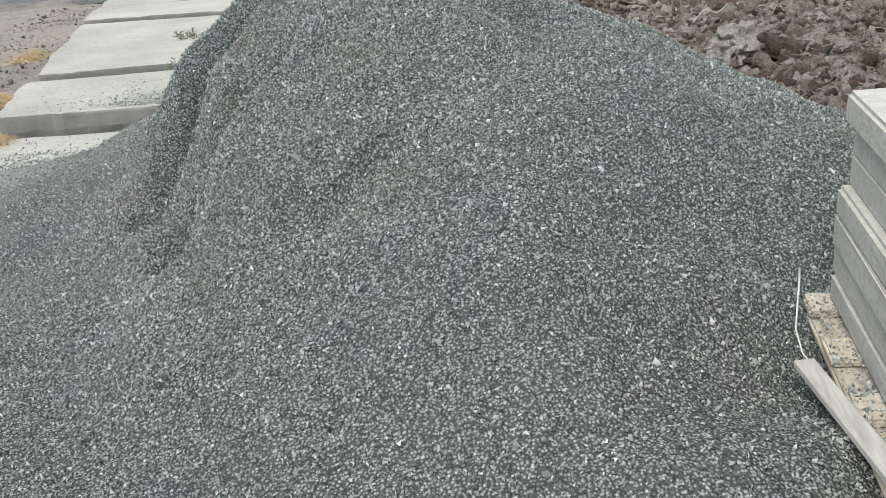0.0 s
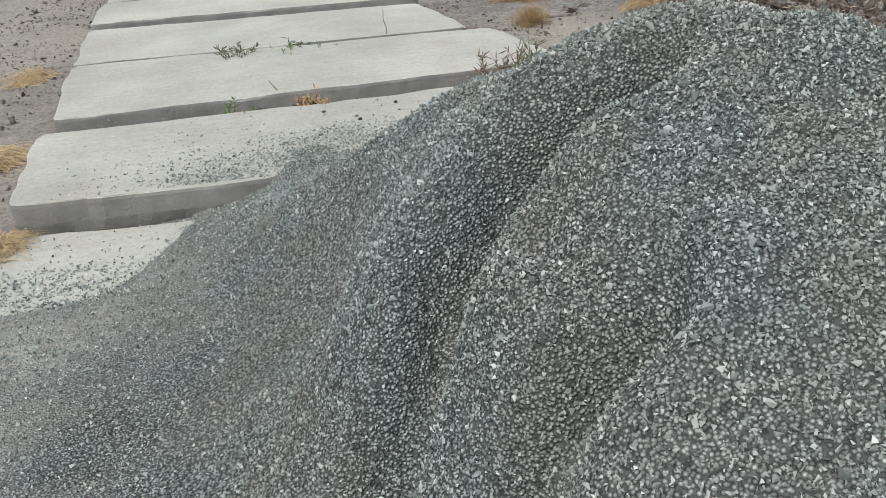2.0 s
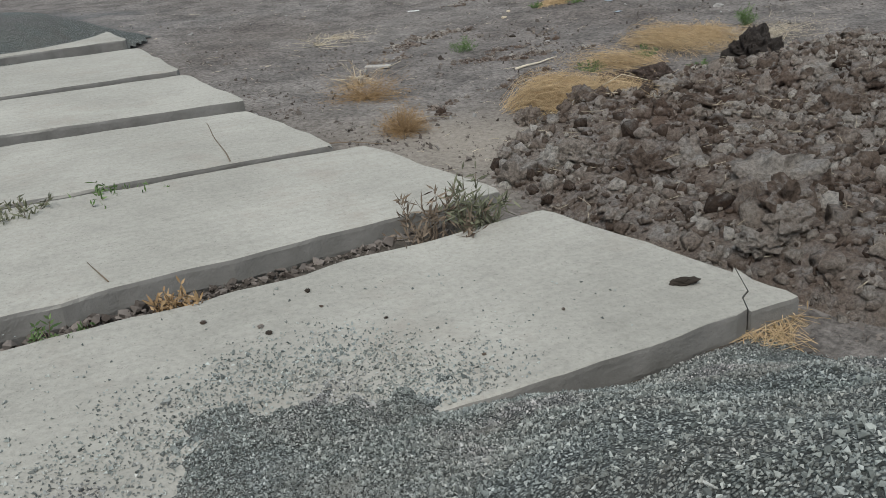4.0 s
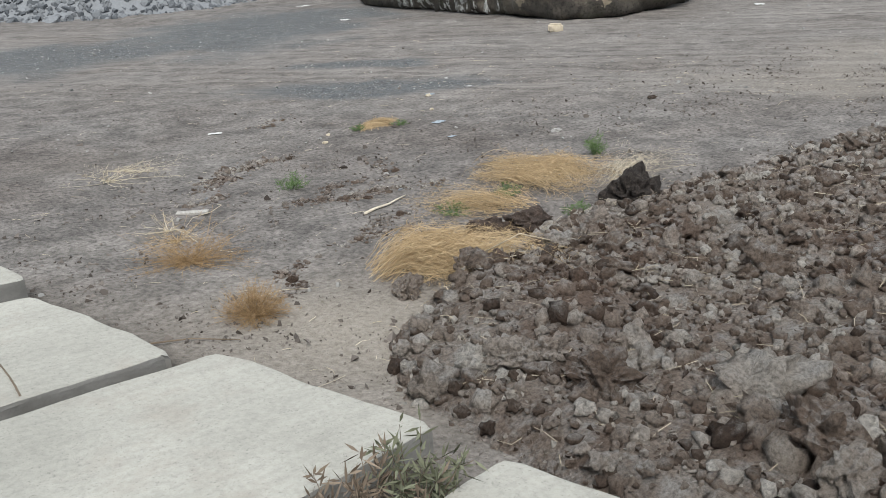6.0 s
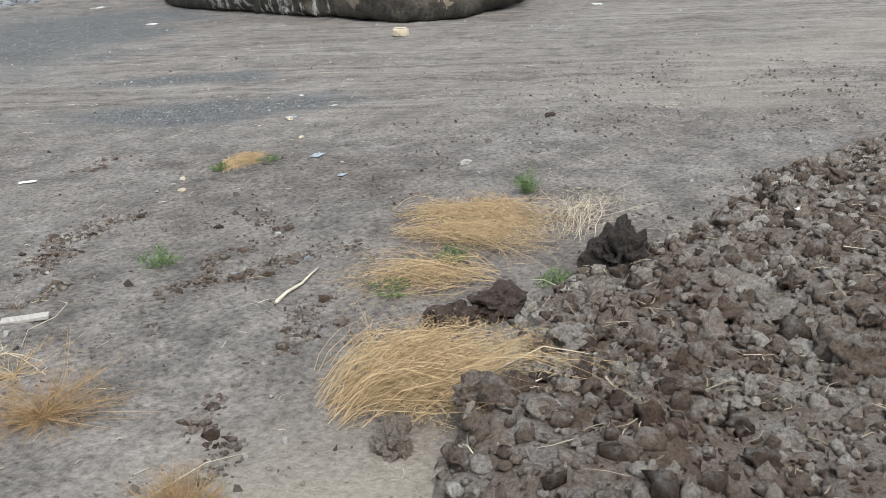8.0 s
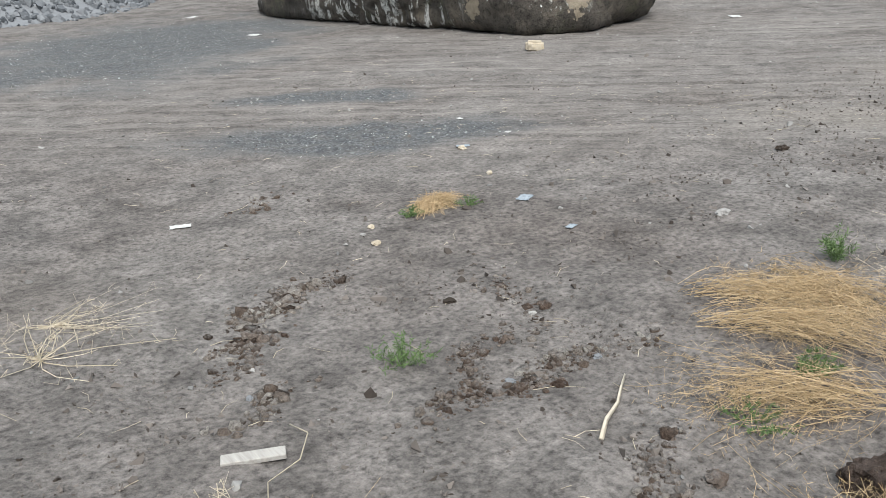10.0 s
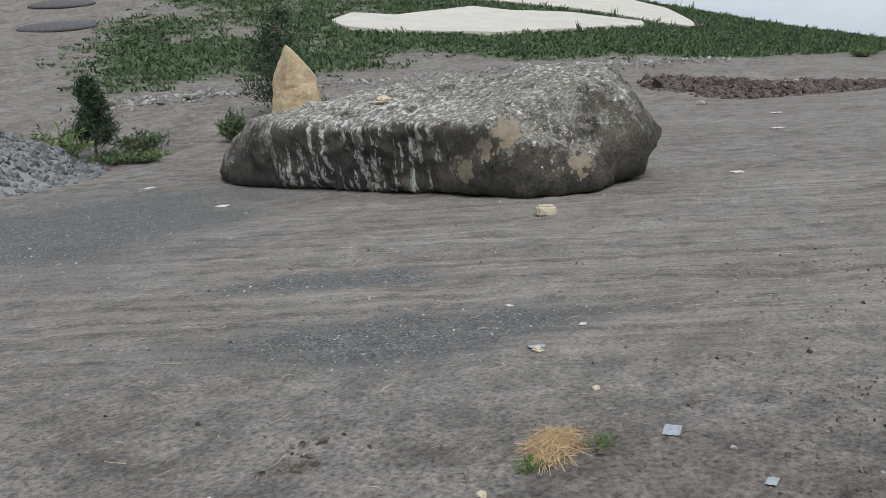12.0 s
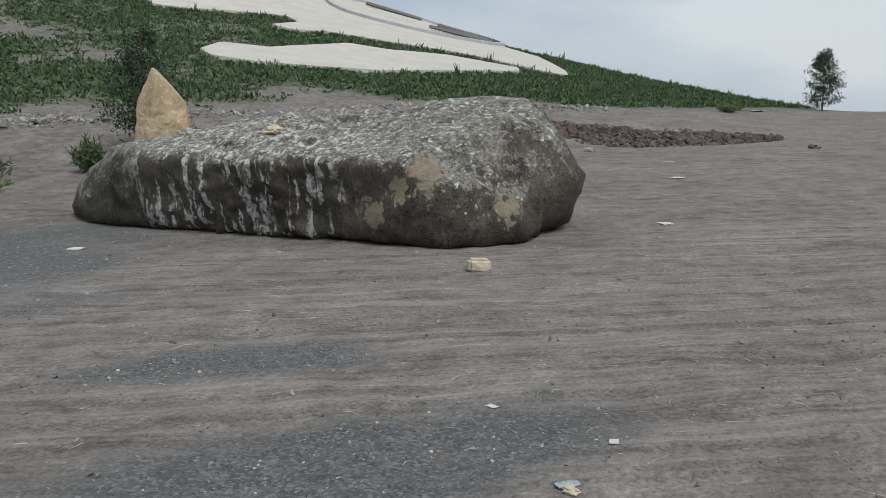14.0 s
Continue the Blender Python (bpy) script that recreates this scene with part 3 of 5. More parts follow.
def gravel_dust(x, y):
    return np.clip(smooth(-2.0, -3.1, x) * 0.75 + 1.2 * fbm(x, y, 0.6, 3, 91) * smooth(-1.6, -2.5, x), 0, 1)


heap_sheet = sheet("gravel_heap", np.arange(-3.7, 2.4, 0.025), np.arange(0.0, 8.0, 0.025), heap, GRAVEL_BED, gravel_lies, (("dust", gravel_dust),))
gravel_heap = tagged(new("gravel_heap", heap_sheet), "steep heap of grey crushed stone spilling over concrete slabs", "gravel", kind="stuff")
grit = [chip(6, f) for f in (0.65, 0.8, 0.9, 0.7, 1.0, 0.75, 0.85, 0.6, 0.8, 0.7)]
chips = [chip(8, f) for f in (0.5, 0.6, 0.75, 0.55, 0.65, 0.8, 0.45)]
n = 1050000
gx, gy = rng.uniform(-3.4, 1.6, n), rng.uniform(1.9, 7.7, n)
likely = (0.12 + 0.16 * smooth(-2.7, -1.7, gx)) * (1 - 0.7 * smooth(0.6, 1.4, gx)) * (0.6 + 0.4 * smooth(2.0, 2.8, gy))
likely += 0.42 * np.exp(-(((gx + 1.0) / 0.85) ** 2 + ((gy - 4.6) / 1.2) ** 2) ** 2)
likely += 0.45 * smooth(6.2, 6.8, gy) * np.exp(-(((gx + 1.7) / 0.6) ** 2))
likely *= np.where((gy > 5.6) & (gx > -0.2), 0.3, 1.0)
likely *= 0.6 + 0.6 * np.clip(fbm(gx, gy, 0.5, 3, 95) + 0.4, 0, 1)
ok = (rng.uniform(0, 1, n) < likely) & gravel_lies(gx, gy, heap(gx, gy))
gx, gy = gx[ok], gy[ok]
size = rng.lognormal(math.log(0.0040), 0.30, len(gx)).clip(0.0022, 0.0080)
co, fa = strewn(grit, on(heap, gx, gy, 0.0025) + np.stack([0 * size, 0 * size, rng.uniform(-0.002, 0.005, len(size))], -1), size, 0.25)
loose = part("loose_stones", raw_mesh("loose_stones", co, fa, GRAVEL), gravel_heap)
tagged(loose, kind="stuff")

# thin dark spread on the far slab and gravel trodden into the ground
def spread(x, y):
    return land(x, y) - 0.03 + 0.44 * np.exp(-(((x + 3.7) / 1.55) ** 2 + ((y - 15.2 - 0.25 * (x + 3.7)) / 1.0) ** 2) ** 2) + 0.03 * fbm(x, y, 0.5, 3, 99)


tagged(new("dark_gravel_bank", sheet("dark_gravel_bank", np.arange(-7.5, -0.5, 0.06), np.arange(12.6, 19.5, 0.06), spread, GRAVEL_BED, lambda x, y, z: z > land(x, y) + 0.02)), "low bank of fine dark gravel covering a slab", "gravel", kind="stuff")
n = 26000
gx, gy = rng.uniform(-1, 12, n), rng.uniform(12, 30, n)
ok = rng.uniform(0, 1, n) < dark_spread(gx, gy) * 0.9
gx, gy = gx[ok], gy[ok]
co, fa = strewn(chips[:4], on(rough_land, gx, gy, 0.0), rng.lognormal(math.log(0.010), 0.3, len(gx)), 0.6)
tagged(new("scattered_gravel", raw_mesh("scattered_gravel", co, fa, GRAVEL)), "fine dark gravel trodden into the dirt", "gravel", kind="stuff")


# ---------------------------------------------------------------- concrete slabs
def slab_top(x, y):
    return 0.21 - 0.09 * (x + 0.34)


def slab_outline(corners, step=0.07, wild=0.012, seed=0):
    out = []
    for a, b in zip(corners, corners[1:] + corners[:1]):
        a, b = np.array(a), np.array(b)
        m = max(3, int(np.linalg.norm(b - a) / step))
        side = np.array([b[1] - a[1], a[0] - b[0]]) / np.linalg.norm(b - a)
        for k in range(m):
            p = a + (b - a) * k / m
            if k == 0:
                q = np.array(corners).mean(0)
                p = p + (q - p) / np.linalg.norm(q - p) * 0.03
            out.append(p - side * wild * (1.0 + 2.4 * float(fbm(p[0] * 1.0, p[1] * 1.0, 0.22, 3, seed))))
    return out


def slab_mesh(outline, thick, lower=0.0, seed=0, clean=0):
    """A cast plank: worn rim, rough flanks, flat top."""
    bm = bmesh.new()
    mid = np.mean(outline, 0)
    rings = []
    for drop, inset in ((thick, 0.03), (thick * 0.55, 0.0), (0.020, 0.0), (0.006, 0.008), (0.0, 0.022)):
        ring = []
        for k, p in enumerate(outline):
            w = mid - p
            nick = 0.5 + 1.6 * max(0.0, float(fbm(p[0], p[1], 0.3, 2, seed + 3)))
            if k >= len(outline) - clean:
                nick = 0.1
            q = p + w / np.linalg.norm(w) * inset * (nick if drop < 0.03 or nick == 0.1 else 1 + 0.6 * math.sin(k * 1.7))
            ring.append(bm.verts.new((q[0], q[1], slab_top(*q) - lower - drop * (nick if drop == 0.006 else 1))))
        rings.append(ring)
    m = len(outline)
    for a, b in zip(rings, rings[1:]):
        for k in range(m):
            bm.faces.new((a[k], a[(k + 1) % m], b[(k + 1) % m], b[k]))
    bm.faces.new(rings[-1])
    bm.faces.new(rings[0][::-1])
    bmesh.ops.triangulate(bm, faces=[f for f in bm.faces if len(f.verts) > 4])
    return bm


SLABS = [
    ([(-3.26, 5.85), (-1.10, 6.25), (-1.25, 7.19), (-3.34, 6.89)], 0.13, "concrete slab half buried under spilled crushed stone"),
    ([(-3.29, 6.93), (0.24, 7.49), (-0.25, 8.72), (-3.51, 7.98)], 0.0, "pale concrete slab with a cracked corner and gravel on it"),
    ([(-3.52, 8.22), (-0.32, 9.02), (-0.75, 10.14), (-3.82, 9.54)], 0.0, "pale raised concrete slab with weeds along its edge"),
    ([(-3.85, 9.64), (-0.89, 10.24), (-1.28, 11.37), (-4.08, 10.85)], 0.02, "pale concrete slab with a thin crack across"),
    ([(-4.11, 10.99), (-1.25, 11.58), (-1.58, 12.73), (-4.28, 12.0)], 0.0, "pale weathered concrete slab lying on dirt"),
    ([(-4.3, 12.14), (-1.59, 13.02), (-1.89, 14.35), (-4.55, 13.44)], 0.02, "pale dusty concrete slab at the row's far end"),
    ([(-4.6, 13.66), (-1.98, 14.76), (-2.3, 15.9), (-4.8, 15.0)], 0.0, "concrete slab covered with dark gravel"),
]
for k, (corners, lower, label) in enumerate(SLABS):
    outline = slab_outline(corners, seed=100 + k)
    if k == 1:
        # the corner beyond the crack is a piece of its own
        crack = [np.array((-0.045, 7.47)), np.array((0.0, 7.56)), np.array((0.055, 7.60)), np.array((0.10, 7.70)), np.array((0.145, 7.80))]
        main, corner = [], []
        for p in outline:
            # which side of the crack line
            d = (p[0] + 0.045) * (7.80 - 7.47) - (p[1] - 7.47) * (0.145 + 0.045)
            (corner if d > 0.0 else main).append(p)
        first = next(i for i in range(len(main)) if np.linalg.norm(main[i] - main[i - 1]) > 0.2)
        main = main[first:] + main[:first]
        edge = crack if np.linalg.norm(main[-1] - crack[0]) < np.linalg.norm(main[-1] - crack[-1]) else crack[::-1]
        main = main + edge
        first = next((i for i in range(len(corner)) if np.linalg.norm(corner[i] - corner[i - 1]) > 0.2), 0)
        corner = corner[first:] + corner[:first]
        back = [p + np.array((0.004, -0.002)) for p in edge[::-1]]
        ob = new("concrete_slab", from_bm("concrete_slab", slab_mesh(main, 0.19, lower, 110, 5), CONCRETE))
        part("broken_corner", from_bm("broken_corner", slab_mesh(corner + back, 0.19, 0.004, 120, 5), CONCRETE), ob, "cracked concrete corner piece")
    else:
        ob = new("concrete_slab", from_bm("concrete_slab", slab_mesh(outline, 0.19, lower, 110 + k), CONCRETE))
        if k == 3:
            line = np.array([[(-1.57 - 0.004 * i + 0.006 * math.sin(i * 0.9), 10.16 + 0.105 * i, 0.0) for i in range(10)]])
            line[..., 2] = slab_top(line[..., 0], line[..., 1]) - 0.019
            co, fa = tubes(line, np.array([0.006]))
            part("rusty_wire", raw_mesh("rusty_wire", co, fa, DARK_STEM), ob, "thin rusty wire in the surface")
    tagged(ob, label, "concrete slab", "concrete slabs in a row")

# crumbled earth wedged under the slabs' front edges
for (front, lower, _), n in zip(SLABS[2:6], (800, 500, 360, 300)):
    (ax, ay), (bx, by) = front[0], front[1]
    t = rng.uniform(0.01, 0.97, n)
    x, y = ax + (bx - ax) * t + rng.normal(0, 0.02, n), ay + (by - ay) * t - np.abs(rng.normal(0.0, 0.035, n))
    high = slab_top(x, y) - lower - 0.10 - 0.05 * rng.uniform(0, 1, n) + 0.05 * fbm(t * 9, t, 1.0, 3, 133)
    co, fa = strewn(chips, np.stack([x, y, high], -1), rng.lognormal(math.log(0.020), 0.5, n).clip(0.006, 0.05) * 0.8, 0.7)
    tagged(new("earth_filling", raw_mesh("earth_filling", co, fa, DIRT_CRUMB)), "crumbled dry earth wedged under a slab's edge", "dirt", kind="stuff")

# gravel and dust lying on the two nearest slabs
n = 90000
gx, gy = rng.uniform(-3.2, -0.4, n), rng.uniform(6.9, 8.3, n)
edge = slab_front(gx)
over = heap(gx, gy) - slab_top(gx, gy)
cover = 1.1 * smooth(-0.10, 0.0, over) ** 2 + 0.14 * np.exp(-(((gx + 2.1) / 0.7) ** 2)) * (1 - smooth(0.1, 0.7, gy - edge)) + 0.008
ok = (rng.uniform(0, 1, n) < cover * (0.6 + fbm(gx, gy, 0.3, 2, 130))) & (gy > edge + 0.03)
gx, gy = gx[ok], gy[ok]
co, fa = strewn(grit, on(slab_top, gx, gy, 0.003), rng.lognormal(math.log(0.0052), 0.35, len(gx)), 0.7)
tagged(new("spilled_gravel", raw_mesh("spilled_gravel", co, fa, GRAVEL)), "grey gravel spilled over a concrete slab", "gravel", kind="stuff")
n = 22000
gx, gy = rng.uniform(-3.3, -1.3, n), rng.uniform(5.9, 7.15, n)
rim = 6.89 + 0.145 * (gx + 3.34)
ok = (gy < rim - 0.03) & (rng.uniform(0, 1, n) < 0.05 + 0.9 * smooth(-2.75, -2.1, gx + 0.6 * fbm(gx, gy, 0.4, 3, 131)) + 0.6 * smooth(0.30, 0.55, rim - gy))
gx, gy = gx[ok], gy[ok]
co, fa = strewn(grit, on(slab_top, gx, gy, -0.127), rng.lognormal(math.log(0.0058), 0.35, len(gx)), 0.6)
tagged(new("spilled_gravel", raw_mesh("spilled_gravel", co, fa, GRAVEL)), "grey gravel strewn over the half buried slab", "gravel", kind="stuff")


# ---------------------------------------------------------------- dumped soil
soil_heap = tagged(new("soil_heap", sheet("soil_heap", np.arange(-0.6, 8.6, 0.045), np.arange(2.8, 12.2, 0.045), soil, SOIL_BED, lambda x, y, z: soil_cover(x, y) > 0.02)), "spread of dumped dark brown soil with dry clods", "soil", kind="stuff")
small_lumps = [lump(1, 0.95, 0.8, s + 20) for s in range(5)]


def soil_spots(n, x0, x1, y0, y1, least=0.25):
    x, y = rng.uniform(x0, x1, n), rng.uniform(y0, y1, n)
    ok = soil_cover(x, y) > least
    return x[ok], y[ok]


x, y = soil_spots(7500, -0.4, 6.0, 4.5, 11.7, 0.15)
co, fa = strewn(small_lumps, on(soil, x, y, 0.008), rng.lognormal(math.log(0.020), 0.45, len(x)).clip(0.007, 0.055), 0.5)
tagged(part("clods", raw_mesh("clods", co, fa, SOIL_CRUMB, True), soil_heap), kind="stuff")
x, y = soil_spots(26000, -0.7, 6.0, 5.0, 12.0, 0.04)
co, fa = strewn([chip(6, 0.8) for _ in range(5)], on(soil, x, y, 0.004), rng.lognormal(math.log(0.013), 0.4, len(x)).clip(0.004, 0.035), 0.4)
tagged(part("crumbs", raw_mesh("crumbs", co, fa, SOIL_CRUMB), soil_heap), kind="stuff")
mid_lumps = [lump(2, 1.1, 0.8, s + 140) for s in range(9)]
x, y = soil_spots(1500, -0.4, 5.5, 5.5, 11.3, 0.3)
co, fa = strewn(mid_lumps, on(soil, x, y, 0.012), rng.lognormal(math.log(0.028), 0.4, len(x)).clip(0.014, 0.07), 0.6)
tagged(part("middling_clods", raw_mesh("middling_clods", co, fa, SOIL_CRUMB, True), soil_heap), kind="stuff")
clod_meshes = []
for s in range(10):
    v, f = lump(3, 0.95, 0.75, s + 50)
    clod_meshes.append(raw_mesh("clod", v, f, SOIL_CLOD, True))
x, y = soil_spots(640, -0.1, 4.6, 6.6, 11.5, 0.25)
for k in range(min(170, len(x))):
    s = float(np.clip(rng.lognormal(math.log(0.048), 0.38), 0.028, 0.11))
    if y[k] < 8.6 and x[k] < 1.8:
        s *= 1.35
    ob = part("clod", clod_meshes[k % 10], soil_heap)
    ob.matrix_basis = pose(x[k], y[k], float(soil(x[k], y[k])) + s * 0.25, *rng.normal(0, 18, 2), rng.uniform(0, 360)) @ Matrix.Diagonal((s * rng.uniform(0.85, 1.3), s, s * rng.uniform(0.75, 1.1), 1))
# straw and rootlets in the soil
x, y = soil_spots(900, -0.3, 5.5, 6.0, 11.6, 0.2)
a, l = rng.uniform(0, 6.3, len(x)), rng.uniform(0.03, 0.16, len(x))
p0 = on(soil, x, y, 0.03)
p2 = p0 + np.stack([np.cos(a) * l, np.sin(a) * l, rng.normal(0.0, 0.012, len(x))], -1)
p1 = (p0 + p2) / 2 + rng.normal(0, 0.008, p0.shape)
co, fa = tubes(np.stack([p0, p1, p2], 1), rng.uniform(0.0012, 0.0026, len(x)))
tagged(part("rootlets", raw_mesh("rootlets", co, fa, PALE_STEM), soil_heap), kind="stuff")


def big_clod(x, y, s, flat, turn, label, material=SOIL_CLOD, seed=0, sink=0.25):
    v, f = lump(4, 0.62, 1.0, seed)
    ob = new("soil_clod", raw_mesh("soil_clod", v, f, material, False))
    ob.matrix_basis = pose(x, y, float(max(soil(x, y), rough_land(x, y))) + s * flat * (1 - sink) * 0.5, 0, 0, turn) @ Matrix.Diagonal((s, s * 0.7, s * flat, 1))
    return tagged(ob, label, "soil clod", "large clods of soil")


def fibrous(name, rgb):
    n = Nodes(name, 0.97)
    thread = n.noise(1.0, 6, n.scaled(70, 22, 30, 0.5), 0.75)
    rough = n.noise(26, 7, None, 0.8)
    col = n.mix(0.9, rgb, n.ramp(rough, (0.32, 0.35), (0.5, 1.0), (0.68, 2.0)), "MULTIPLY")
    col = n.mix(n.ramp(thread, (0.6, 0.0), (0.72, 0.6)), col, (0.26, 0.20, 0.15))
    return n.done(col, n.mix(0.5, thread, rough), 0.09, 1.0)


big_clod(2.50, 10.72, 0.21, 0.85, 20, "large dark fibrous clod on the soil heap", fibrous("dark_fibrous_soil", (0.060, 0.050, 0.044)), 71)
big_clod(1.52, 11.13, 0.14, 0.50, -20, "dark brown fibrous clod beside green weeds", fibrous("brown_fibrous_soil", (0.105, 0.078, 0.064)), 72)
big_clod(1.80, 11.02, 0.17, 0.50, 10, "dark brown fibrous clod with straw lying over it", fibrous("fibrous_soil", (0.098, 0.073, 0.060)), 73)
big_clod(0.47, 10.50, 0.10, 0.75, 40, "dark rough clod beside dry straw", SOIL_BED, 74)
big_clod(0.84, 10.33, 0.125, 0.75, -30, "grey crusted clod in front of dry straw", SOIL_CLOD, 75)
big_clod(0.46, 7.86, 0.11, 0.8, 10, "pale crusted clod beside the concrete slab", SOIL_CLOD, 76)
big_clod(0.62, 8.06, 0.16, 0.75, 60, "large pale crusted clod on dumped soil", SOIL_CLOD, 77)
big_clod(0.42, 8.93, 0.15, 0.7, 100, "pale grey crusted clod on dumped soil", SOIL_CLOD, 78)
big_clod(0.24, 9.30, 0.11, 0.75, 160, "pale rounded clod beside the slab row", SOIL_CLOD, 79)
big_clod(0.42, 9.24, 0.10, 0.75, 30, "grey crusted clod lying on dumped soil", SOIL_CLOD, 81)
big_clod(1.5, 7.1, 0.2, 0.7, 200, "large brown clod behind the gravel heap", SOIL_CLOD, 80)


# ---------------------------------------------------------------- the boulder
def hewn(planes, centre, detail, relief, seed, sharp=17.0):
    """A rock cut by planes (normal, place on it), its edges worn and its faces rough."""
    bm = bmesh.new()
    bmesh.ops.create_icosphere(bm, subdivisions=detail, radius=1)
    c = Vector(centre)
    cut = [(Vector(nn).normalized(), Vector(pp)) for nn, pp in planes]
    for v in bm.verts:
        d = v.co.normalized()
        k, total = sharp, 0.0
        for nn, pp in cut:
            s = nn.dot(d)
            if s > 1e-3:
                total += (s / max(nn.dot(pp - c), 0.05)) ** k
        r = total ** (-1 / k)
        p = c + d * r
        bump = noise.fractal(p * 0.8 + Vector((seed, 0, 0)), 0.9, 2.1, 6) * relief + noise.fractal(p * 4.5, 0.8, 2.0, 3) * relief * 0.42
        ledge = math.floor(p.z * 2.6 + noise.noise(p * 0.6) * 1.6) * 0.05 * relief
        v.co = p + d * (bump + ledge)
    return bm


rock = hewn(
    [
        ((-0.97, -0.01, -0.24), (10.64, 23.98, 0.38)),
        ((-0.82, -0.52, -0.24), (9.41, 22.07, -0.04)),
        ((-0.03, -0.93, -0.37), (12.37, 20.13, -0.70)),
        ((0.80, -0.60, -0.03), (15.82, 21.49, 0.74)),
        ((1.00, 0.10, 0.00), (15.77, 24.33, 0.85)),
        ((-0.68, 0.72, 0.12), (9.06, 27.62, 1.46)),
        ((-0.30, -0.02, 0.95), (12.18, 23.98, 1.84)),
        ((-0.01, 0.11, 0.99), (12.49, 24.13, 1.99)),
        ((-0.02, -0.00, -1.00), (12.48, 24.00, -0.04)),
        ((-0.38, 0.16, -0.91), (11.61, 24.37, -1.27)),
        ((0.39, 0.09, 0.92), (13.07, 24.13, 2.21)),
        ((0.00, 0.36, 0.93), (12.51, 24.77, 2.82)),
        ((0.51, -0.56, 0.65), (14.11, 22.24, 2.92)),
        ((-0.91, 0.03, 0.42), (10.44, 24.08, 1.81)),
        ((-0.39, -0.71, 0.59), (11.31, 21.82, 2.64)),
        ((0.25, -0.67, -0.70), (13.37, 21.71, -1.56)),
        ((-0.83, 0.33, 0.44), (10.15, 24.92, 2.10)),
    ],
    (12.5, 24.0, 0.85), 6, 0.19, 3.0)
tagged(new("boulder", from_bm("boulder", rock, BOULDER, True)), "huge weathered boulder with pale lichen and white streaks on dirt", "boulder")
def standing_planes(c):
    """A tall slab whose one shoulder slopes away from the tip."""
    r, f = Vector((0.66, -0.75, 0)), Vector((-0.75, -0.66, 0))
    up = Vector((0, 0, 1))
    return [(-r + up * 0.10 + f * 0.15, c - r * 0.74), (r + up * 0.12, c + r * 0.78), (f + r * 0.12, c + f * 0.42), (-f, c - f * 0.45), (r * 0.75 + up * 0.62, c + r * 0.1 + up * 1.30), (-r * 0.9 + up * 0.45, c - r * 0.42 + up * 1.1), (-up, c - up * 1.6), (f * 0.8 + r * 0.7 + up * 0.15, c + r * 0.5 + f * 0.3), (f * 0.8 - r * 0.8 + up * 0.2, c - r * 0.45 + f * 0.28)]


mid = Vector((18.4, 35.4, 1.95))
standing = hewn([(tuple(a), tuple(b)) for a, b in standing_planes(mid)], mid, 5, 0.07, 9.0, 40.0)
tagged(new("standing_stone", from_bm("standing_stone", standing, TAN_ROCK)), "tall upright tan limestone block standing behind the boulder", "stone")


def loose_rock(name, x, y, z, sx, sy, sz, turn, material, label, category="stone", group="", seed=0):
    v, f = lump(3, 0.5, 1.0, seed + 200)
    ob = new(name, raw_mesh(name, v, f, material, False))
    ob.matrix_basis = pose(x, y, z + sz * 0.7, 0, 0, turn) @ Matrix.Diagonal((sx, sy, sz, 1))
    return tagged(ob, label, category, group)


def block_stone(x, y, w, d, h, turn):
    bm = bmesh.new()
    bmesh.ops.create_cube(bm, size=1, matrix=Matrix.Diagonal((w, d, h, 1)))
    bmesh.ops.bevel(bm, geom=bm.edges[:], offset=0.035, segments=3, affect="EDGES")
    bmesh.ops.subdivide_edges(bm, edges=[e for e in bm.edges if e.calc_length() > 0.1], cuts=4, use_grid_fill=True)
    for v in bm.verts:
        v.co += v.co.normalized() * 0.022 * noise.fractal(v.co * 7, 0.9, 2, 3)
    ob = new("stone_block", from_bm("stone_block", bm, CREAM_ROCK))
    ob.matrix_basis = pose(x, y, float(rough_land(x, y)) + h * 0.42, 3, 2, turn)
    return tagged(ob, "small cream stone block lying in front of the boulder", "stone")


block_stone(9.5, 19.30, 0.28, 0.18, 0.17, -48)

# ---------------------------------------------------------------- the hill's paving
def inside(poly, x, y):
    out = np.zeros(x.shape, bool)
    for (ax, ay), (bx, by) in zip(poly, np.roll(poly, -1, 0)):
        out ^= ((ay > y) != (by > y)) & (x < (bx - ax) * (y - ay) / (by - ay + 1e-12) + ax)
    return out


def hill_place(r, a):
    return HILL[0] + r * np.cos(np.radians(a)), HILL[1] + r * np.sin(np.radians(a))


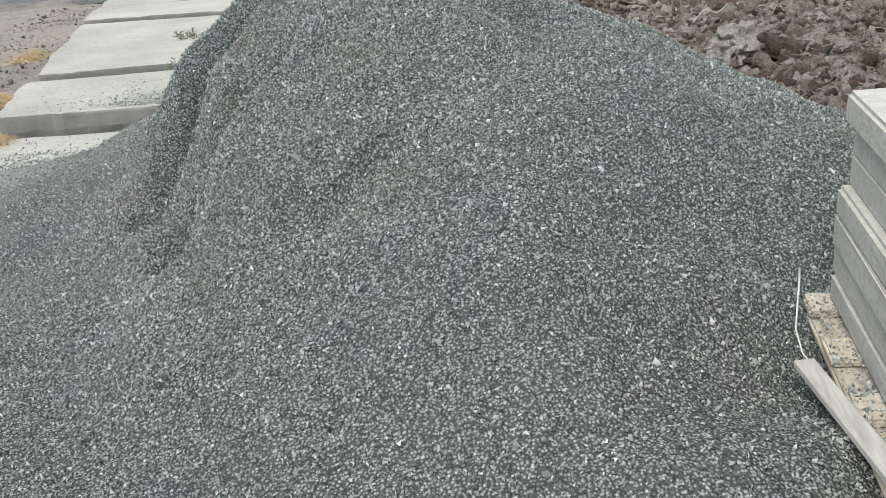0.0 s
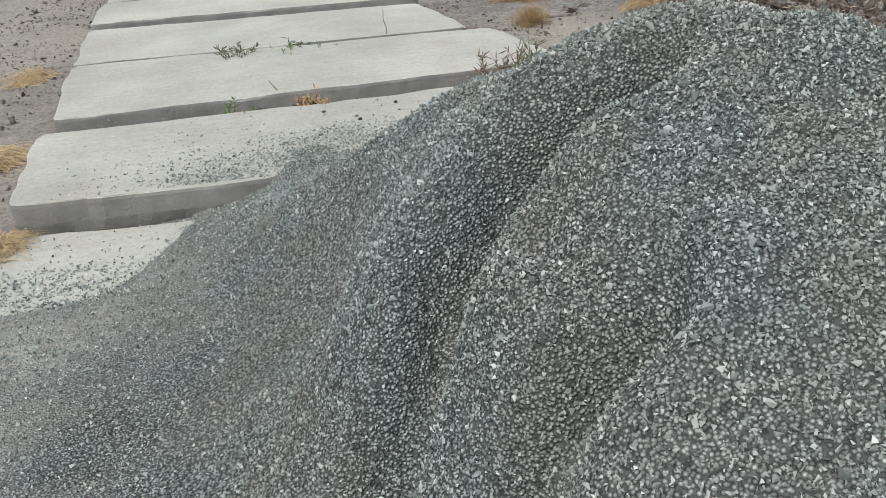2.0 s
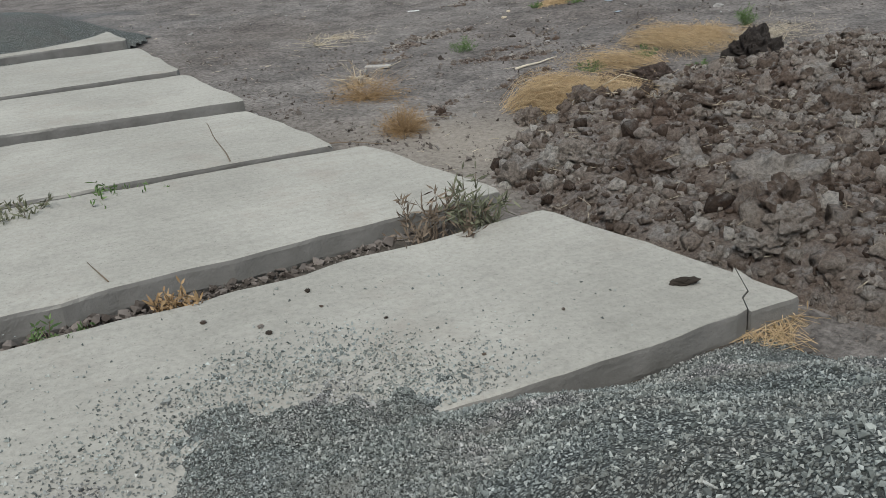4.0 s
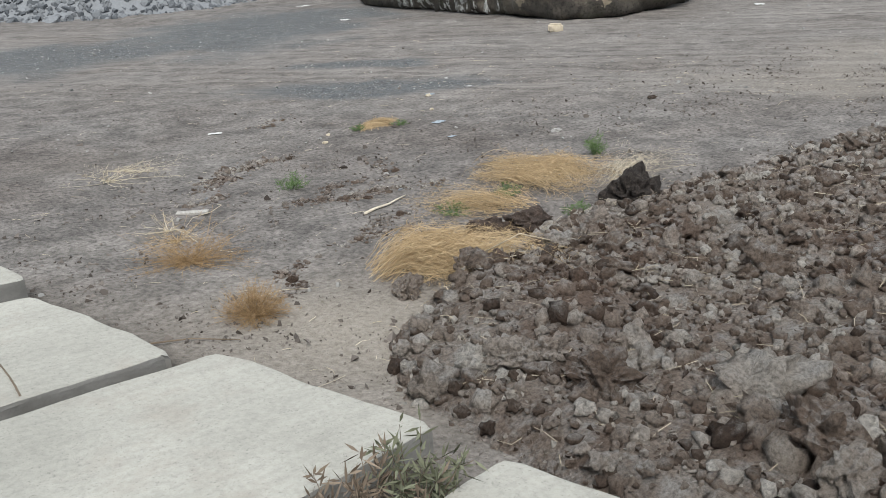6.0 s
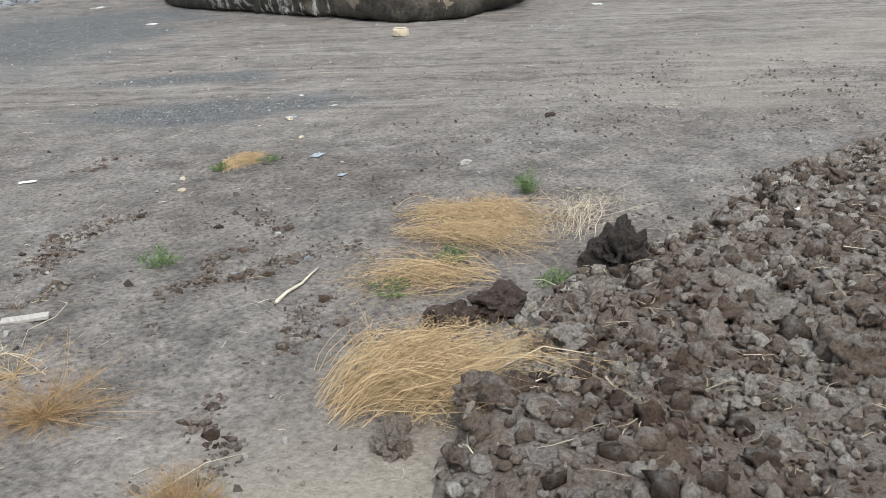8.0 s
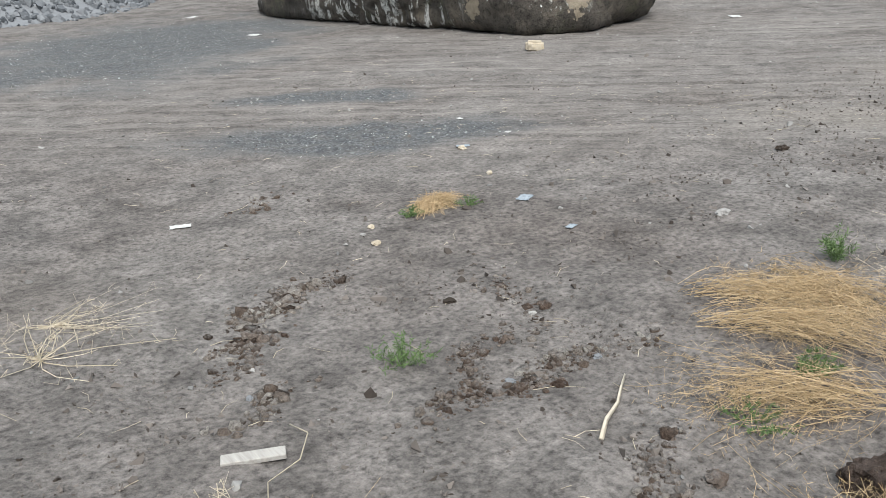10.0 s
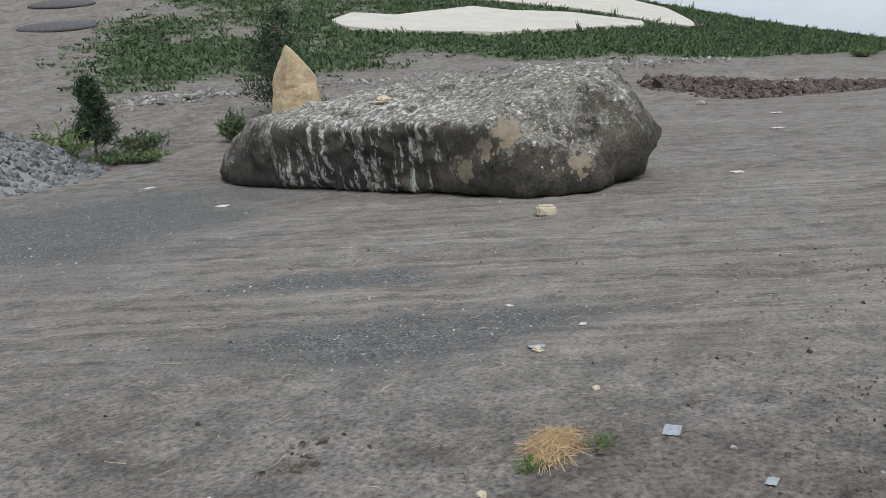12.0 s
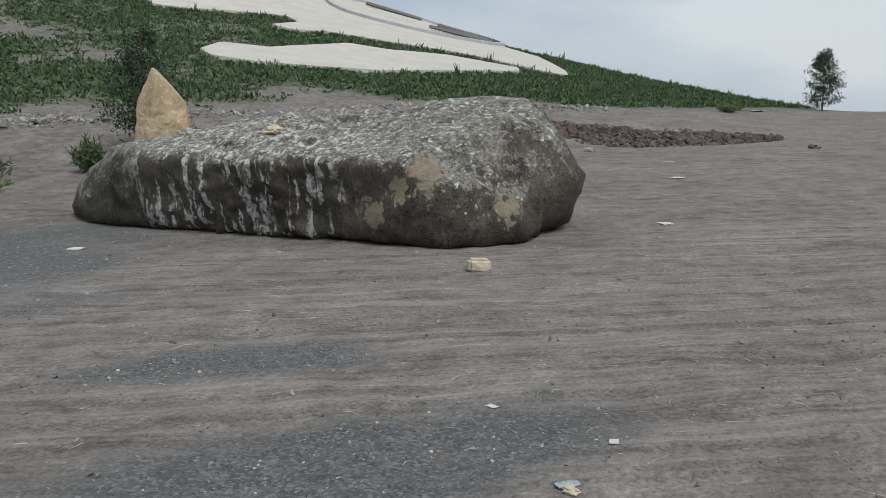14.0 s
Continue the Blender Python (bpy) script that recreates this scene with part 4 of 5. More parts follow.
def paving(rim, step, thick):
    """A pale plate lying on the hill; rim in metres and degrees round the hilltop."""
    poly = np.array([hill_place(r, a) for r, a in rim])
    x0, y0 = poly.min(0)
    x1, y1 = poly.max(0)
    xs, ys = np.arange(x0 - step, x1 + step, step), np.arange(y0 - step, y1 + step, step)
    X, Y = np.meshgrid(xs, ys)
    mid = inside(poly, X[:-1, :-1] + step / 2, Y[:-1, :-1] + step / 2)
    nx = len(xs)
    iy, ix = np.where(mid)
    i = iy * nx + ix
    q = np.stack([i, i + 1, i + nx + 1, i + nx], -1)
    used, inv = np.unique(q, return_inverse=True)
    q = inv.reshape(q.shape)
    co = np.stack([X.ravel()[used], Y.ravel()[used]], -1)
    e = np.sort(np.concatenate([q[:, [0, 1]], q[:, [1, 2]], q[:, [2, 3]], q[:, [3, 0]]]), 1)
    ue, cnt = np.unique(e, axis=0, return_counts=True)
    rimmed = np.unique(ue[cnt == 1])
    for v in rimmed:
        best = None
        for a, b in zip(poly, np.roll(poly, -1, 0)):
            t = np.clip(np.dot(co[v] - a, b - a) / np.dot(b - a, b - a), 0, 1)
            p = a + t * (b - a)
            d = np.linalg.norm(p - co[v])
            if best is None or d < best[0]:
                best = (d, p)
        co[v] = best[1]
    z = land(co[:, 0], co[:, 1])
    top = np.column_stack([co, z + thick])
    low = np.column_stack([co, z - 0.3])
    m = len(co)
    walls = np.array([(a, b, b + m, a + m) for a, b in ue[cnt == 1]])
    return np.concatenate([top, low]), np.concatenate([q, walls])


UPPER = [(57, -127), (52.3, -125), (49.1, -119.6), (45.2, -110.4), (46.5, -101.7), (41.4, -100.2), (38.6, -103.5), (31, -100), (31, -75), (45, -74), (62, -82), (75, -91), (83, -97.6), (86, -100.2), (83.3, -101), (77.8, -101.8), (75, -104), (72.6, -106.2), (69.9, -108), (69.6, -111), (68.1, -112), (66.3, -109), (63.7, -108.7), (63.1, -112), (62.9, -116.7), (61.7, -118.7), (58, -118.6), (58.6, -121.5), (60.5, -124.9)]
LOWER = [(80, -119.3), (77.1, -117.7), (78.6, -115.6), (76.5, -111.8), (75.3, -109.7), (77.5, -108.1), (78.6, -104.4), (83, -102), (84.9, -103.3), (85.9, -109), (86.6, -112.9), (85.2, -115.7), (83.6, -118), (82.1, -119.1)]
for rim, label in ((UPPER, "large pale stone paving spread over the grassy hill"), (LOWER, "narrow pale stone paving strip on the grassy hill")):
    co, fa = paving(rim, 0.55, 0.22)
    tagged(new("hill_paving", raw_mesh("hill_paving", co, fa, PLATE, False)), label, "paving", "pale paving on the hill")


def hill_ring(r, a, rad, wide, thick, start, end, label):
    cx, cy = hill_place(r, a)
    th = np.radians(np.linspace(start, end, 50))
    co, fa = [], []
    for t in th:
        for rr, h in ((rad - wide, -0.2), (rad - wide, thick), (rad, thick), (rad, -0.2)):
            x, y = cx + rr * math.cos(t), cy + rr * math.sin(t)
            co.append((x, y, float(land(x, y)) + 0.22 + h))
    for k in range(len(th) - 1):
        for j in range(4):
            fa.append((k * 4 + j, k * 4 + (j + 1) % 4, k * 4 + 4 + (j + 1) % 4, k * 4 + 4 + j))
    return tagged(new("stone_ring", raw_mesh("stone_ring", co, fa, GREY_WALL)), label, "ring")


hill_ring(60, -90, 9.5, 0.5, 0.28, 0, 360, "grey stone ring set into pale paving on the hill")
for r, a, l, turn in ((55, -86.5, 7, 3.0), (66, -90.5, 7, -6), (63, -86.5, 5, 4.0)):
    x, y = hill_place(r, a)
    bm = bmesh.new()
    bmesh.ops.create_cube(bm, size=1, matrix=Matrix.Diagonal((l, 0.5, 0.3, 1)))
    bmesh.ops.bevel(bm, geom=bm.edges[:], offset=0.05, segments=1, affect="EDGES")
    ob = new("steel_letter_bar", from_bm("steel_letter_bar", bm, STEEL))
    ob.matrix_basis = pose(x, y, float(land(x, y)) + 0.42, 0, 12, turn - 30)
    tagged(ob, "long dark steel bar lying on the pale paving", "steel bar", "steel bars on the hill")


def hilltop_building():
    x, y = 103.2, 99.6
    base = float(land(x, y))
    ob = new("hilltop_building", None)
    ob.matrix_basis = pose(x, y, base, 0, 0, -49)
    for name, w, d, h, px, py, m in (("wall", 9.0, 6.0, 11.0, -6.4, 3, GREY_WALL), ("cornice", 9.5, 6.5, 0.5, -6.4, 3, PALE_CONCRETE), ("pilaster", 0.7, 0.5, 11.0, -2.2, -0.1, PALE_CONCRETE), ("kiosk", 1.4, 1.4, 2.2, 0.6, 0.0, GREY_WALL)):
        bm = bmesh.new()
        z = 11.2 if name == "cornice" else h / 2 - 0.6
        bmesh.ops.create_cube(bm, size=1, matrix=Matrix.Translation((px, py, z)) @ Matrix.Diagonal((w, d, h, 1)))
        bmesh.ops.bevel(bm, geom=bm.edges[:], offset=0.06, segments=1, affect="EDGES")
        part(name, from_bm(name, bm, m), ob)
    tagged(ob, "grey rendered building and small kiosk on the hilltop", "building")


hilltop_building()
for r, a, l in ((77.5, -132.2, 5.2), (68.3, -134.0, 5.0)):
    x, y = hill_place(r, a)
    bm = bmesh.new()
    bmesh.ops.create_uvsphere(bm, u_segments=24, v_segments=10, radius=1, matrix=Matrix.Diagonal((l / 2, 1.3, 0.35, 1)))
    ob = new("dark_mesh_mat", from_bm("dark_mesh_mat", bm, plain("dark_netting", (0.085, 0.085, 0.09), 0.8, 0.3, 6), True))
    ob.matrix_basis = pose(x, y, float(land(x, y)) + 0.05, 14, 0, -42)
    tagged(ob, "dark grey domed netting on the bare hillside", "netting", "netting on the hillside")

# grass on the hill
n = 42000
r, a = np.sqrt(rng.uniform(40**2, 99**2, n)), rng.uniform(-131, -84, n)
x, y = hill_place(r, a)
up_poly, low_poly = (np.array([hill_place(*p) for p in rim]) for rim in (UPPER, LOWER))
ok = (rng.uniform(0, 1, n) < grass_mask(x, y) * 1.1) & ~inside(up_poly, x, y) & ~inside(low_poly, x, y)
x, y = x[ok], y[ok]
root = np.repeat(on(rough_land, x, y), 5, 0) + rng.normal(0, 0.14, (len(x) * 5, 3)) * (1, 1, 0)
tall = np.repeat(rng.lognormal(math.log(0.17), 0.5, len(x)), 5)
tip = root + np.stack([rng.normal(0, 0.16, len(root)), rng.normal(0, 0.16, len(root)), tall * rng.uniform(0.6, 1.1, len(root))], -1)
co, fa = blades(root, tip, rng.uniform(0.03, 0.075, len(root)))
tagged(new("hill_grass", raw_mesh("hill_grass", co, fa, GRASS)), "dark green grass and low scrub covering the hillside", "grass", kind="stuff")

# ---------------------------------------------------------------- far side of the yard
def stone_pile(name, cx, cy, rad, high, n, size, material, label, kinds, squash=1.0):
    def height(x, y):
        d = np.hypot(x - cx, (y - cy) / squash) / rad
        return land(x, y) - 0.04 + high * np.clip(1 - d - 0.12 * fbm(x, y, 1.2, 2, 140), 0, None)

    xs, ys = np.linspace(cx - rad * 1.1, cx + rad * 1.1, 60), np.linspace(cy - rad * 1.1 * squash, cy + rad * 1.1 * squash, 60)
    ob = tagged(new(name, sheet(name, xs, ys, height, material, lambda x, y, z: z > land(x, y) - 0.03)), label, "pile", kind="stuff")
    q, a = np.sqrt(rng.uniform(0, 1.15, n)), rng.uniform(0, 6.28, n)
    x, y = cx + rad * q * np.cos(a), cy + rad * q * np.sin(a) * squash
    co, fa = strewn(kinds, on(height, x, y, size * 0.2), rng.lognormal(math.log(size), 0.35, n), 0.5)
    tagged(part("loose_pieces", raw_mesh(name + "_pieces", co, fa, material), ob), kind="stuff")


DARK_RUBBLE = stalk_material("dark_rubble_stone", (0.05, 0.040, 0.038), (0.15, 0.118, 0.105), 0.95)
COBBLE = stalk_material("river_cobbles", (0.075, 0.082, 0.09), (0.22, 0.23, 0.24), 0.8)
stone_pile("cobble_pile", 6.7, 37.8, 5.0, 3.0, 4500, 0.085, COBBLE, "pile of blue-grey cobbles beside a pine sapling", [chip(14, 0.7) for _ in range(6)])
stone_pile("dark_rubble", 37.6, 28.2, 2.8, 0.38, 1500, 0.085, DARK_RUBBLE, "low bank of dark broken rubble across the yard", small_lumps, 1.6)
stone_pile("dark_rubble", 39.5, 25.6, 2.2, 0.22, 900, 0.08, DARK_RUBBLE, "low tail of dark broken rubble across the yard", small_lumps, 1.5)

# rubble strewn along the hill's foot
n = 2600
s = rng.uniform(0, 1, n)
x, y = 17.5 + 30 * s + rng.normal(0, 0.7, n), 46.8 - 13 * s + rng.normal(0, 0.7, n)
ok = rng.uniform(0, 1, n) < np.where(s < 0.25, 1.0, 0.35)
x, y = x[ok], y[ok]
co, fa = strewn(chips, on(rough_land, x, y, 0.02), rng.lognormal(math.log(0.075), 0.5, len(x)).clip(0.02, 0.28), 0.5)
tagged(new("foot_rubble", raw_mesh("foot_rubble", co, fa, PEBBLE)), "pale broken stones strewn along the hill's foot", "rubble", kind="stuff")


def conifer(x, y, tall, wide, label, bare=0.1, needles=190, seed=0):
    """A young pine: tapered trunk, tiers of limbs and needle tufts."""
    g = np.random.default_rng(seed)
    base = float(rough_land(x, y))
    root = new("pine_sapling", None)
    root.matrix_basis = pose(x, y, base)
    trunk = np.array([[(0.03 * math.sin(k), 0.03 * math.cos(k * 1.3), tall * 0.95 * k / 6 - 0.1) for k in range(7)]])
    co, fa = tubes(trunk, np.array([0.03 + tall * 0.012]))
    part("trunk", raw_mesh("trunk", co, fa, BARK, True), root)
    m = int(26 + tall * 9)
    t = g.uniform(bare, 0.97, m)
    a = g.uniform(0, 6.28, m)
    reach = wide * (1 - t) ** 0.7 * g.uniform(0.55, 1.15, m) + 0.08
    p0 = np.stack([0 * t, 0 * t, t * tall * 0.95], -1)
    p2 = p0 + np.stack([np.cos(a) * reach, np.sin(a) * reach, reach * g.uniform(0.1, 0.7, m)], -1)
    p1 = (p0 + p2) / 2 - np.stack([0 * t, 0 * t, reach * 0.08], -1)
    limb = np.stack([p0, p1, p2], 1)
    co, fa = tubes(limb, 0.006 + 0.006 * reach)
    part("limbs", raw_mesh("limbs", co, fa, BARK), root)
    k = needles
    u = g.uniform(0.3, 1.05, (m, k, 1))
    c = p0[:, None] + (p2 - p0)[:, None] * u + g.normal(0, 0.045 + 0.02 * tall, (m, k, 3))
    c = c.reshape(-1, 3)
    tip = c + g.normal(0, 1, c.shape) * (0.045 + 0.012 * tall) + (0, 0, 0.05)
    co, fa = blades(c, tip, np.full(len(c), 0.006 + 0.005 * tall))
    part("crown", raw_mesh("crown", co, fa, NEEDLE), root)
    return tagged(root, label, "tree")


conifer(12.9, 38.6, 2.5, 0.75, "young dark green pine sapling among weeds", 0.12, seed=3)
conifer(20.3, 38.4, 4.3, 1.7, "feathery young tree behind the standing stone", 0.05, 70, seed=8)
conifer(74.5, 26.2, 4.7, 2.0, "lone dark green pine at the yard's edge", 0.05, 95, seed=5)


def weed_patch(name, x, y, rad, tall, n, material, label, category="weeds", stem=None, fn=None, wide=0.004):
    """Stems that spread from one root, with many small leaves."""
    fn = fn or rough_land
    base = np.array([x, y, float(fn(x, y)) - 0.01])
    m = max(8, n // 22)
    a, q = rng.uniform(0, 6.28, m), np.sqrt(rng.uniform(0, 1, m))
    foot = base + np.stack([np.cos(a) * q * rad * 0.25, np.sin(a) * q * rad * 0.25, 0 * a], -1)
    end = base + np.stack([np.cos(a) * q * rad, np.sin(a) * q * rad, tall * rng.uniform(0.45, 1.1, m) * (1.1 - 0.5 * q)], -1)
    mid = (foot + end) / 2 + rng.normal(0, tall * 0.06, foot.shape) + (0, 0, tall * 0.1)
    root = new(name, None)
    shift = Matrix.Translation(base)
    root.matrix_basis = shift
    co, fa = tubes(np.stack([foot, mid, end], 1) - base, np.full(m, wide * 0.5))
    part("stems", raw_mesh("stems", co, fa, stem or material), root)
    k = rng.integers(0, m, n)
    u = rng.uniform(0.15, 1.05, (n, 1))
    p = np.where(u < 0.5, foot[k] + (mid[k] - foot[k]) * u * 2, mid[k] + (end[k] - mid[k]) * (u - 0.5) * 2) - base
    tip = p + rng.normal(0, 1, p.shape) * tall * 0.11 + (0, 0, tall * 0.06)
    co, fa = blades(p, tip, np.full(n, wide))
    part("leaves", raw_mesh("leaves", co, fa, material), root)
    return tagged(root, label, category, "weeds in the yard")


for x, y, rad, tall in ((11.6, 38.4, 1.2, 1.1), (14.4, 38.6, 1.0, 0.7), (12.4, 36.6, 1.0, 0.45), (13.2, 36.2, 0.8, 0.4), (20.4, 36.8, 0.9, 1.3), (17.2, 37.2, 0.6, 1.0), (57.5, 28.9, 1.0, 0.7), (59.5, 29.0, 1.2, 0.9)):
    weed_patch("shrub", x, y, rad, tall, 1500, GRASS if rng.uniform() < 0.5 else LEAF, "low green scrub growing on bare ground", "shrub", DARK_STEM, wide=0.022)
for x, y, rad, tall, label in ((1.0, 13.02, 0.17, 0.14, "low bright green weed on bare dirt"), (1.60, 11.62, 0.17, 0.09, "small green weed beside dark clods"), (3.52, 12.12, 0.10, 0.20, "small upright green weed beside straw"), (2.10, 11.62, 0.12, 0.13, "green weed growing through straw"), (2.20, 10.92, 0.15, 0.10, "green weed on dumped soil"), (2.52, 14.6, 0.10, 0.08, "green weed beside a straw tuft"), (2.95, 14.48, 0.12, 0.06, "green weed under a straw tuft")):
    weed_patch("weed", x, y, rad, tall, 620, LEAF, label, stem=LEAF, wide=0.0027, fn=lambda a, b: np.maximum(soil(a, b), rough_land(a, b)))


def gap_level(x, y):
    return slab_top(x, y) - 0.10


for x, y, rad, tall, m, label in ((-2.25, 9.72, 0.22, 0.13, LEAF, "green weeds growing in the gap between slabs"), (-2.65, 9.63, 0.18, 0.16, GREY_LEAF, "leggy green weed between concrete slabs"), (-2.0, 9.78, 0.18, 0.10, LEAF, "low green weeds in the gap between slabs"), (-2.45, 8.22, 0.16, 0.12, LEAF, "green weed in the gap between slabs"), (-2.0, 8.33, 0.12, 0.14, RUST_STEM, "dry weed in the gap between slabs"), (-0.85, 8.66, 0.26, 0.22, DARK_STEM, "dry branching weed against the raised slab"), (-0.62, 8.75, 0.22, 0.24, GREY_LEAF, "grey-green branching weed at the slab's corner")):
    weed_patch("gap_weed", x, y, rad, tall * 1.35, 420, m, label, stem=DARK_STEM, fn=gap_level, wide=0.0055)


def straw_tuft(x, y, rad, lay, n, tall, material, label, name="straw_tuft", fn=None, spreadout=0.75):
    """A bundle of dry stalks laid over in one direction."""
    fn = fn or (lambda a, b: np.maximum(soil(a, b), rough_land(a, b)))
    n = int(n * 1.9)
    a = np.radians(lay) + rng.normal(0, spreadout, n)
    l = rad * rng.uniform(0.5, 1.25, n)
    q, b = np.sqrt(rng.uniform(0, 1, n)) * rad * 0.7, rng.uniform(0, 6.28, n)
    way = np.radians(lay)
    along, across = q * np.cos(b), q * np.sin(b) * 0.55
    x0 = x + along * np.cos(way) - across * np.sin(way) - np.cos(a) * l * 0.45
    y0 = y + along * np.sin(way) + across * np.cos(way) - np.sin(a) * l * 0.45
    ok = fbm(x0, y0, rad * 0.55, 2, 170) > -0.16
    a, l, q, x0, y0, n = a[ok], l[ok], q[ok], x0[ok], y0[ok], int(ok.sum())
    lift = tall * rng.uniform(0.05, 1, n) * (1 - 0.6 * (q / (rad * 0.7)) ** 2)
    rows = []
    for u, h in ((0, 0.15), (0.35, 0.85), (0.7, 1.0), (1.0, 0.45)):
        px, py = x0 + np.cos(a + 0.25 * u) * l * u, y0 + np.sin(a + 0.25 * u) * l * u
        rows.append(np.stack([px, py, fn(px, py) + 0.004 + lift * h], -1))
    co, fa = tubes(np.stack(rows, 1), rng.uniform(0.0009, 0.0021, n))
    k = n
    j, u = rng.integers(0, n, k), rng.uniform(0.3, 1, (k, 1))
    p = rows[1][j] + (rows[3][j] - rows[1][j]) * u
    tip = p + rng.normal(0, 0.022, p.shape)
    ob = new(name, raw_mesh(name, *joined((co, fa), blades(p, tip, np.full(k, 0.0028))), material))
    return tagged(ob, label, "dry grass", "dry straw in the yard")


def straw_sheaf(root, tip, n, tall, wide, material, label, mess=1.0):
    """Dry branching stalks that rise from one root, bow over and end in fine feathery heads."""
    def floor_at(a, b):
        return np.maximum(soil(a, b), rough_land(a, b))

    root, tip = np.array(root), np.array(tip)
    way = tip - root
    reach = np.linalg.norm(way)
    side = np.array([-way[1], way[0]]) / reach
    f, back = rng.normal(0, 0.08, n), rng.uniform(-0.10, 0.45, n)
    fan = np.clip(rng.normal(0, np.where(rng.uniform(0, 1, n) < 0.35, 0.9, 0.45), n), -1.4, 1.4)
    curl, bend = rng.normal(0, 0.20 * mess, n), rng.normal(0, 0.25 * mess, n)
    l = rng.uniform(0.25, 0.95, n)
    high = tall * rng.uniform(0.1, 1.0, n) * np.clip(1 - 0.4 * fan**2, 0.2, 1)
    rows = []
    for u in (0.0, 0.2, 0.42, 0.64, 0.84, 1.0):
        p = root + way * (back + l * (u + bend * u * (1 - u)))[:, None] + side * (f + fan * wide * (l * u) ** 0.8 + curl * u * u)[:, None] + rng.normal(0, 0.010 * mess, (n, 2))
        arch = math.sin(math.pi * (0.05 + 0.85 * u**0.8))
        rows.append(np.column_stack([p, floor_at(p[:, 0], p[:, 1]) + 0.006 + high * arch + np.abs(rng.normal(0, 0.010, n))]))
    line = np.stack(rows, 1)
    stalks = tubes(line[: n // 3], rng.uniform(0.0009, 0.0022, n // 3))
    # side twigs in soft tufts round the outer half
    k = n * 7
    j, seg, u = rng.integers(0, n, k), rng.choice((1, 2, 2, 3, 3, 4, 4), k), rng.uniform(0, 1, (k, 1))
    p = line[j, seg] + (line[j, seg + 1] - line[j, seg]) * u
    d = line[j, seg + 1] - line[j, seg]
    d /= np.linalg.norm(d, axis=1)[:, None] + 1e-9
    q = p + d * rng.uniform(0.0, 0.04, (k, 1)) + rng.normal(0, 0.024, p.shape)
    q[:, 2] = np.maximum(q[:, 2], floor_at(q[:, 0], q[:, 1]) + 0.002)
    fine = p + (q - p) * rng.uniform(0.3, 1, (k, 1))
    end = fine + rng.normal(0, 0.013, p.shape)
    fluff = joined(blades(p, q, rng.uniform(0.0006, 0.0014, k)), blades(fine, end, rng.uniform(0.0006, 0.0016, k)))
    ob = new("straw_tuft", raw_mesh("straw_tuft", *joined(stalks, fluff), material))
    return tagged(ob, label, "dry grass", "dry straw in the yard")


straw_sheaf((0.50, 10.84), (1.22, 10.55), 900, 0.25, 0.30, STRAW, "thick golden straw bundle bowed over dark clods")
straw_sheaf((0.62, 10.98), (1.34, 10.72), 520, 0.19, 0.24, STRAW, "golden straw bundle leaning on dumped soil")
straw_sheaf((2.50, 12.42), (3.02, 11.75), 330, 0.14, 0.24, STRAW, "flattened golden straw beside the soil heap")
straw_sheaf((2.25, 12.24), (2.62, 11.42), 360, 0.14, 0.22, STRAW, "loose golden straw fanned out on bare dirt")
straw_sheaf((3.20, 12.30), (2.72, 11.55), 300, 0.12, 0.26, STRAW, "golden straw lying on the soil heap's edge")
straw_sheaf((2.05, 11.28), (1.62, 11.90), 330, 0.12, 0.20, STRAW, "flattened golden straw beside green weeds")
straw_sheaf((2.85, 11.30), (3.75, 11.75), 150, 0.12, 0.20, PALE_STEM, "pale dry stalks leaning beside the soil heap")
straw_tuft(2.78, 14.63, 0.26, 20, 240, 0.08, STRAW, "small flattened straw tuft on bare dirt")
straw_tuft(0.05, 7.42, 0.24, 40, 160, 0.05, STRAW, "dry straw wisps under the cracked slab corner", spreadout=0.9)
straw_tuft(-3.25, 6.75, 0.22, 90, 240, 0.10, STRAW, "dry straw beside the slab's end", spreadout=1.2)
straw_tuft(-3.75, 8.0, 0.3, 90, 260, 0.10, STRAW, "dry yellow grass beside the slabs", spreadout=1.2)
straw_tuft(-4.3, 10.0, 0.3, 90, 160, 0.08, STRAW, "sparse dry grass beside the slabs", spreadout=1.4)
straw_tuft(-2.4, 8.1, 0.28, 15, 160, 0.03, STRAW, "dry straw lying in the gap between slabs", fn=gap_level)


def tumbleweed(x, y, rad, n, material, label, squash=0.8, thick=0.0013, loose=0.25):
    """A ball of thin curved stems from one root."""
    base = np.array([x, y, float(rough_land(x, y))])
    d = rng.normal(size=(n, 3))
    d[:, 2] = np.abs(d[:, 2]) * 0.9 + 0.05
    d /= np.linalg.norm(d, axis=1)[:, None]
    l = rad * rng.uniform(0.7, 1.15, n)
    rows = [np.zeros((n, 3))]
    bend = rng.normal(0, loose, (n, 3))
    for u in (0.35, 0.7, 1.0):
        rows.append((d + bend * u * u) * (l * u)[:, None] * (1, 1, squash))
    rows = [np.maximum(r, (-9, -9, 0.004)) for r in rows]
    line = np.stack(rows, 1)
    co, fa = tubes(line, rng.uniform(0.7, 1.3, n) * thick)
    k = n * 3
    j, u = rng.integers(0, n, k), rng.uniform(0, 1, (k, 1))
    p = line[j, 2] + (line[j, 3] - line[j, 2]) * u
    q = np.stack([p, p + rng.normal(0, rad * 0.07, p.shape), p + rng.normal(0, rad * 0.12, p.shape)], 1)
    twig = tubes(q, np.full(k, thick * 0.6))
    ob = new("tumbleweed", raw_mesh("tumbleweed", *joined((co, fa), twig), material))
    ob.matrix_basis = Matrix.Translation(base)
    return tagged(ob, label, "tumbleweed", "dry tumbleweeds")


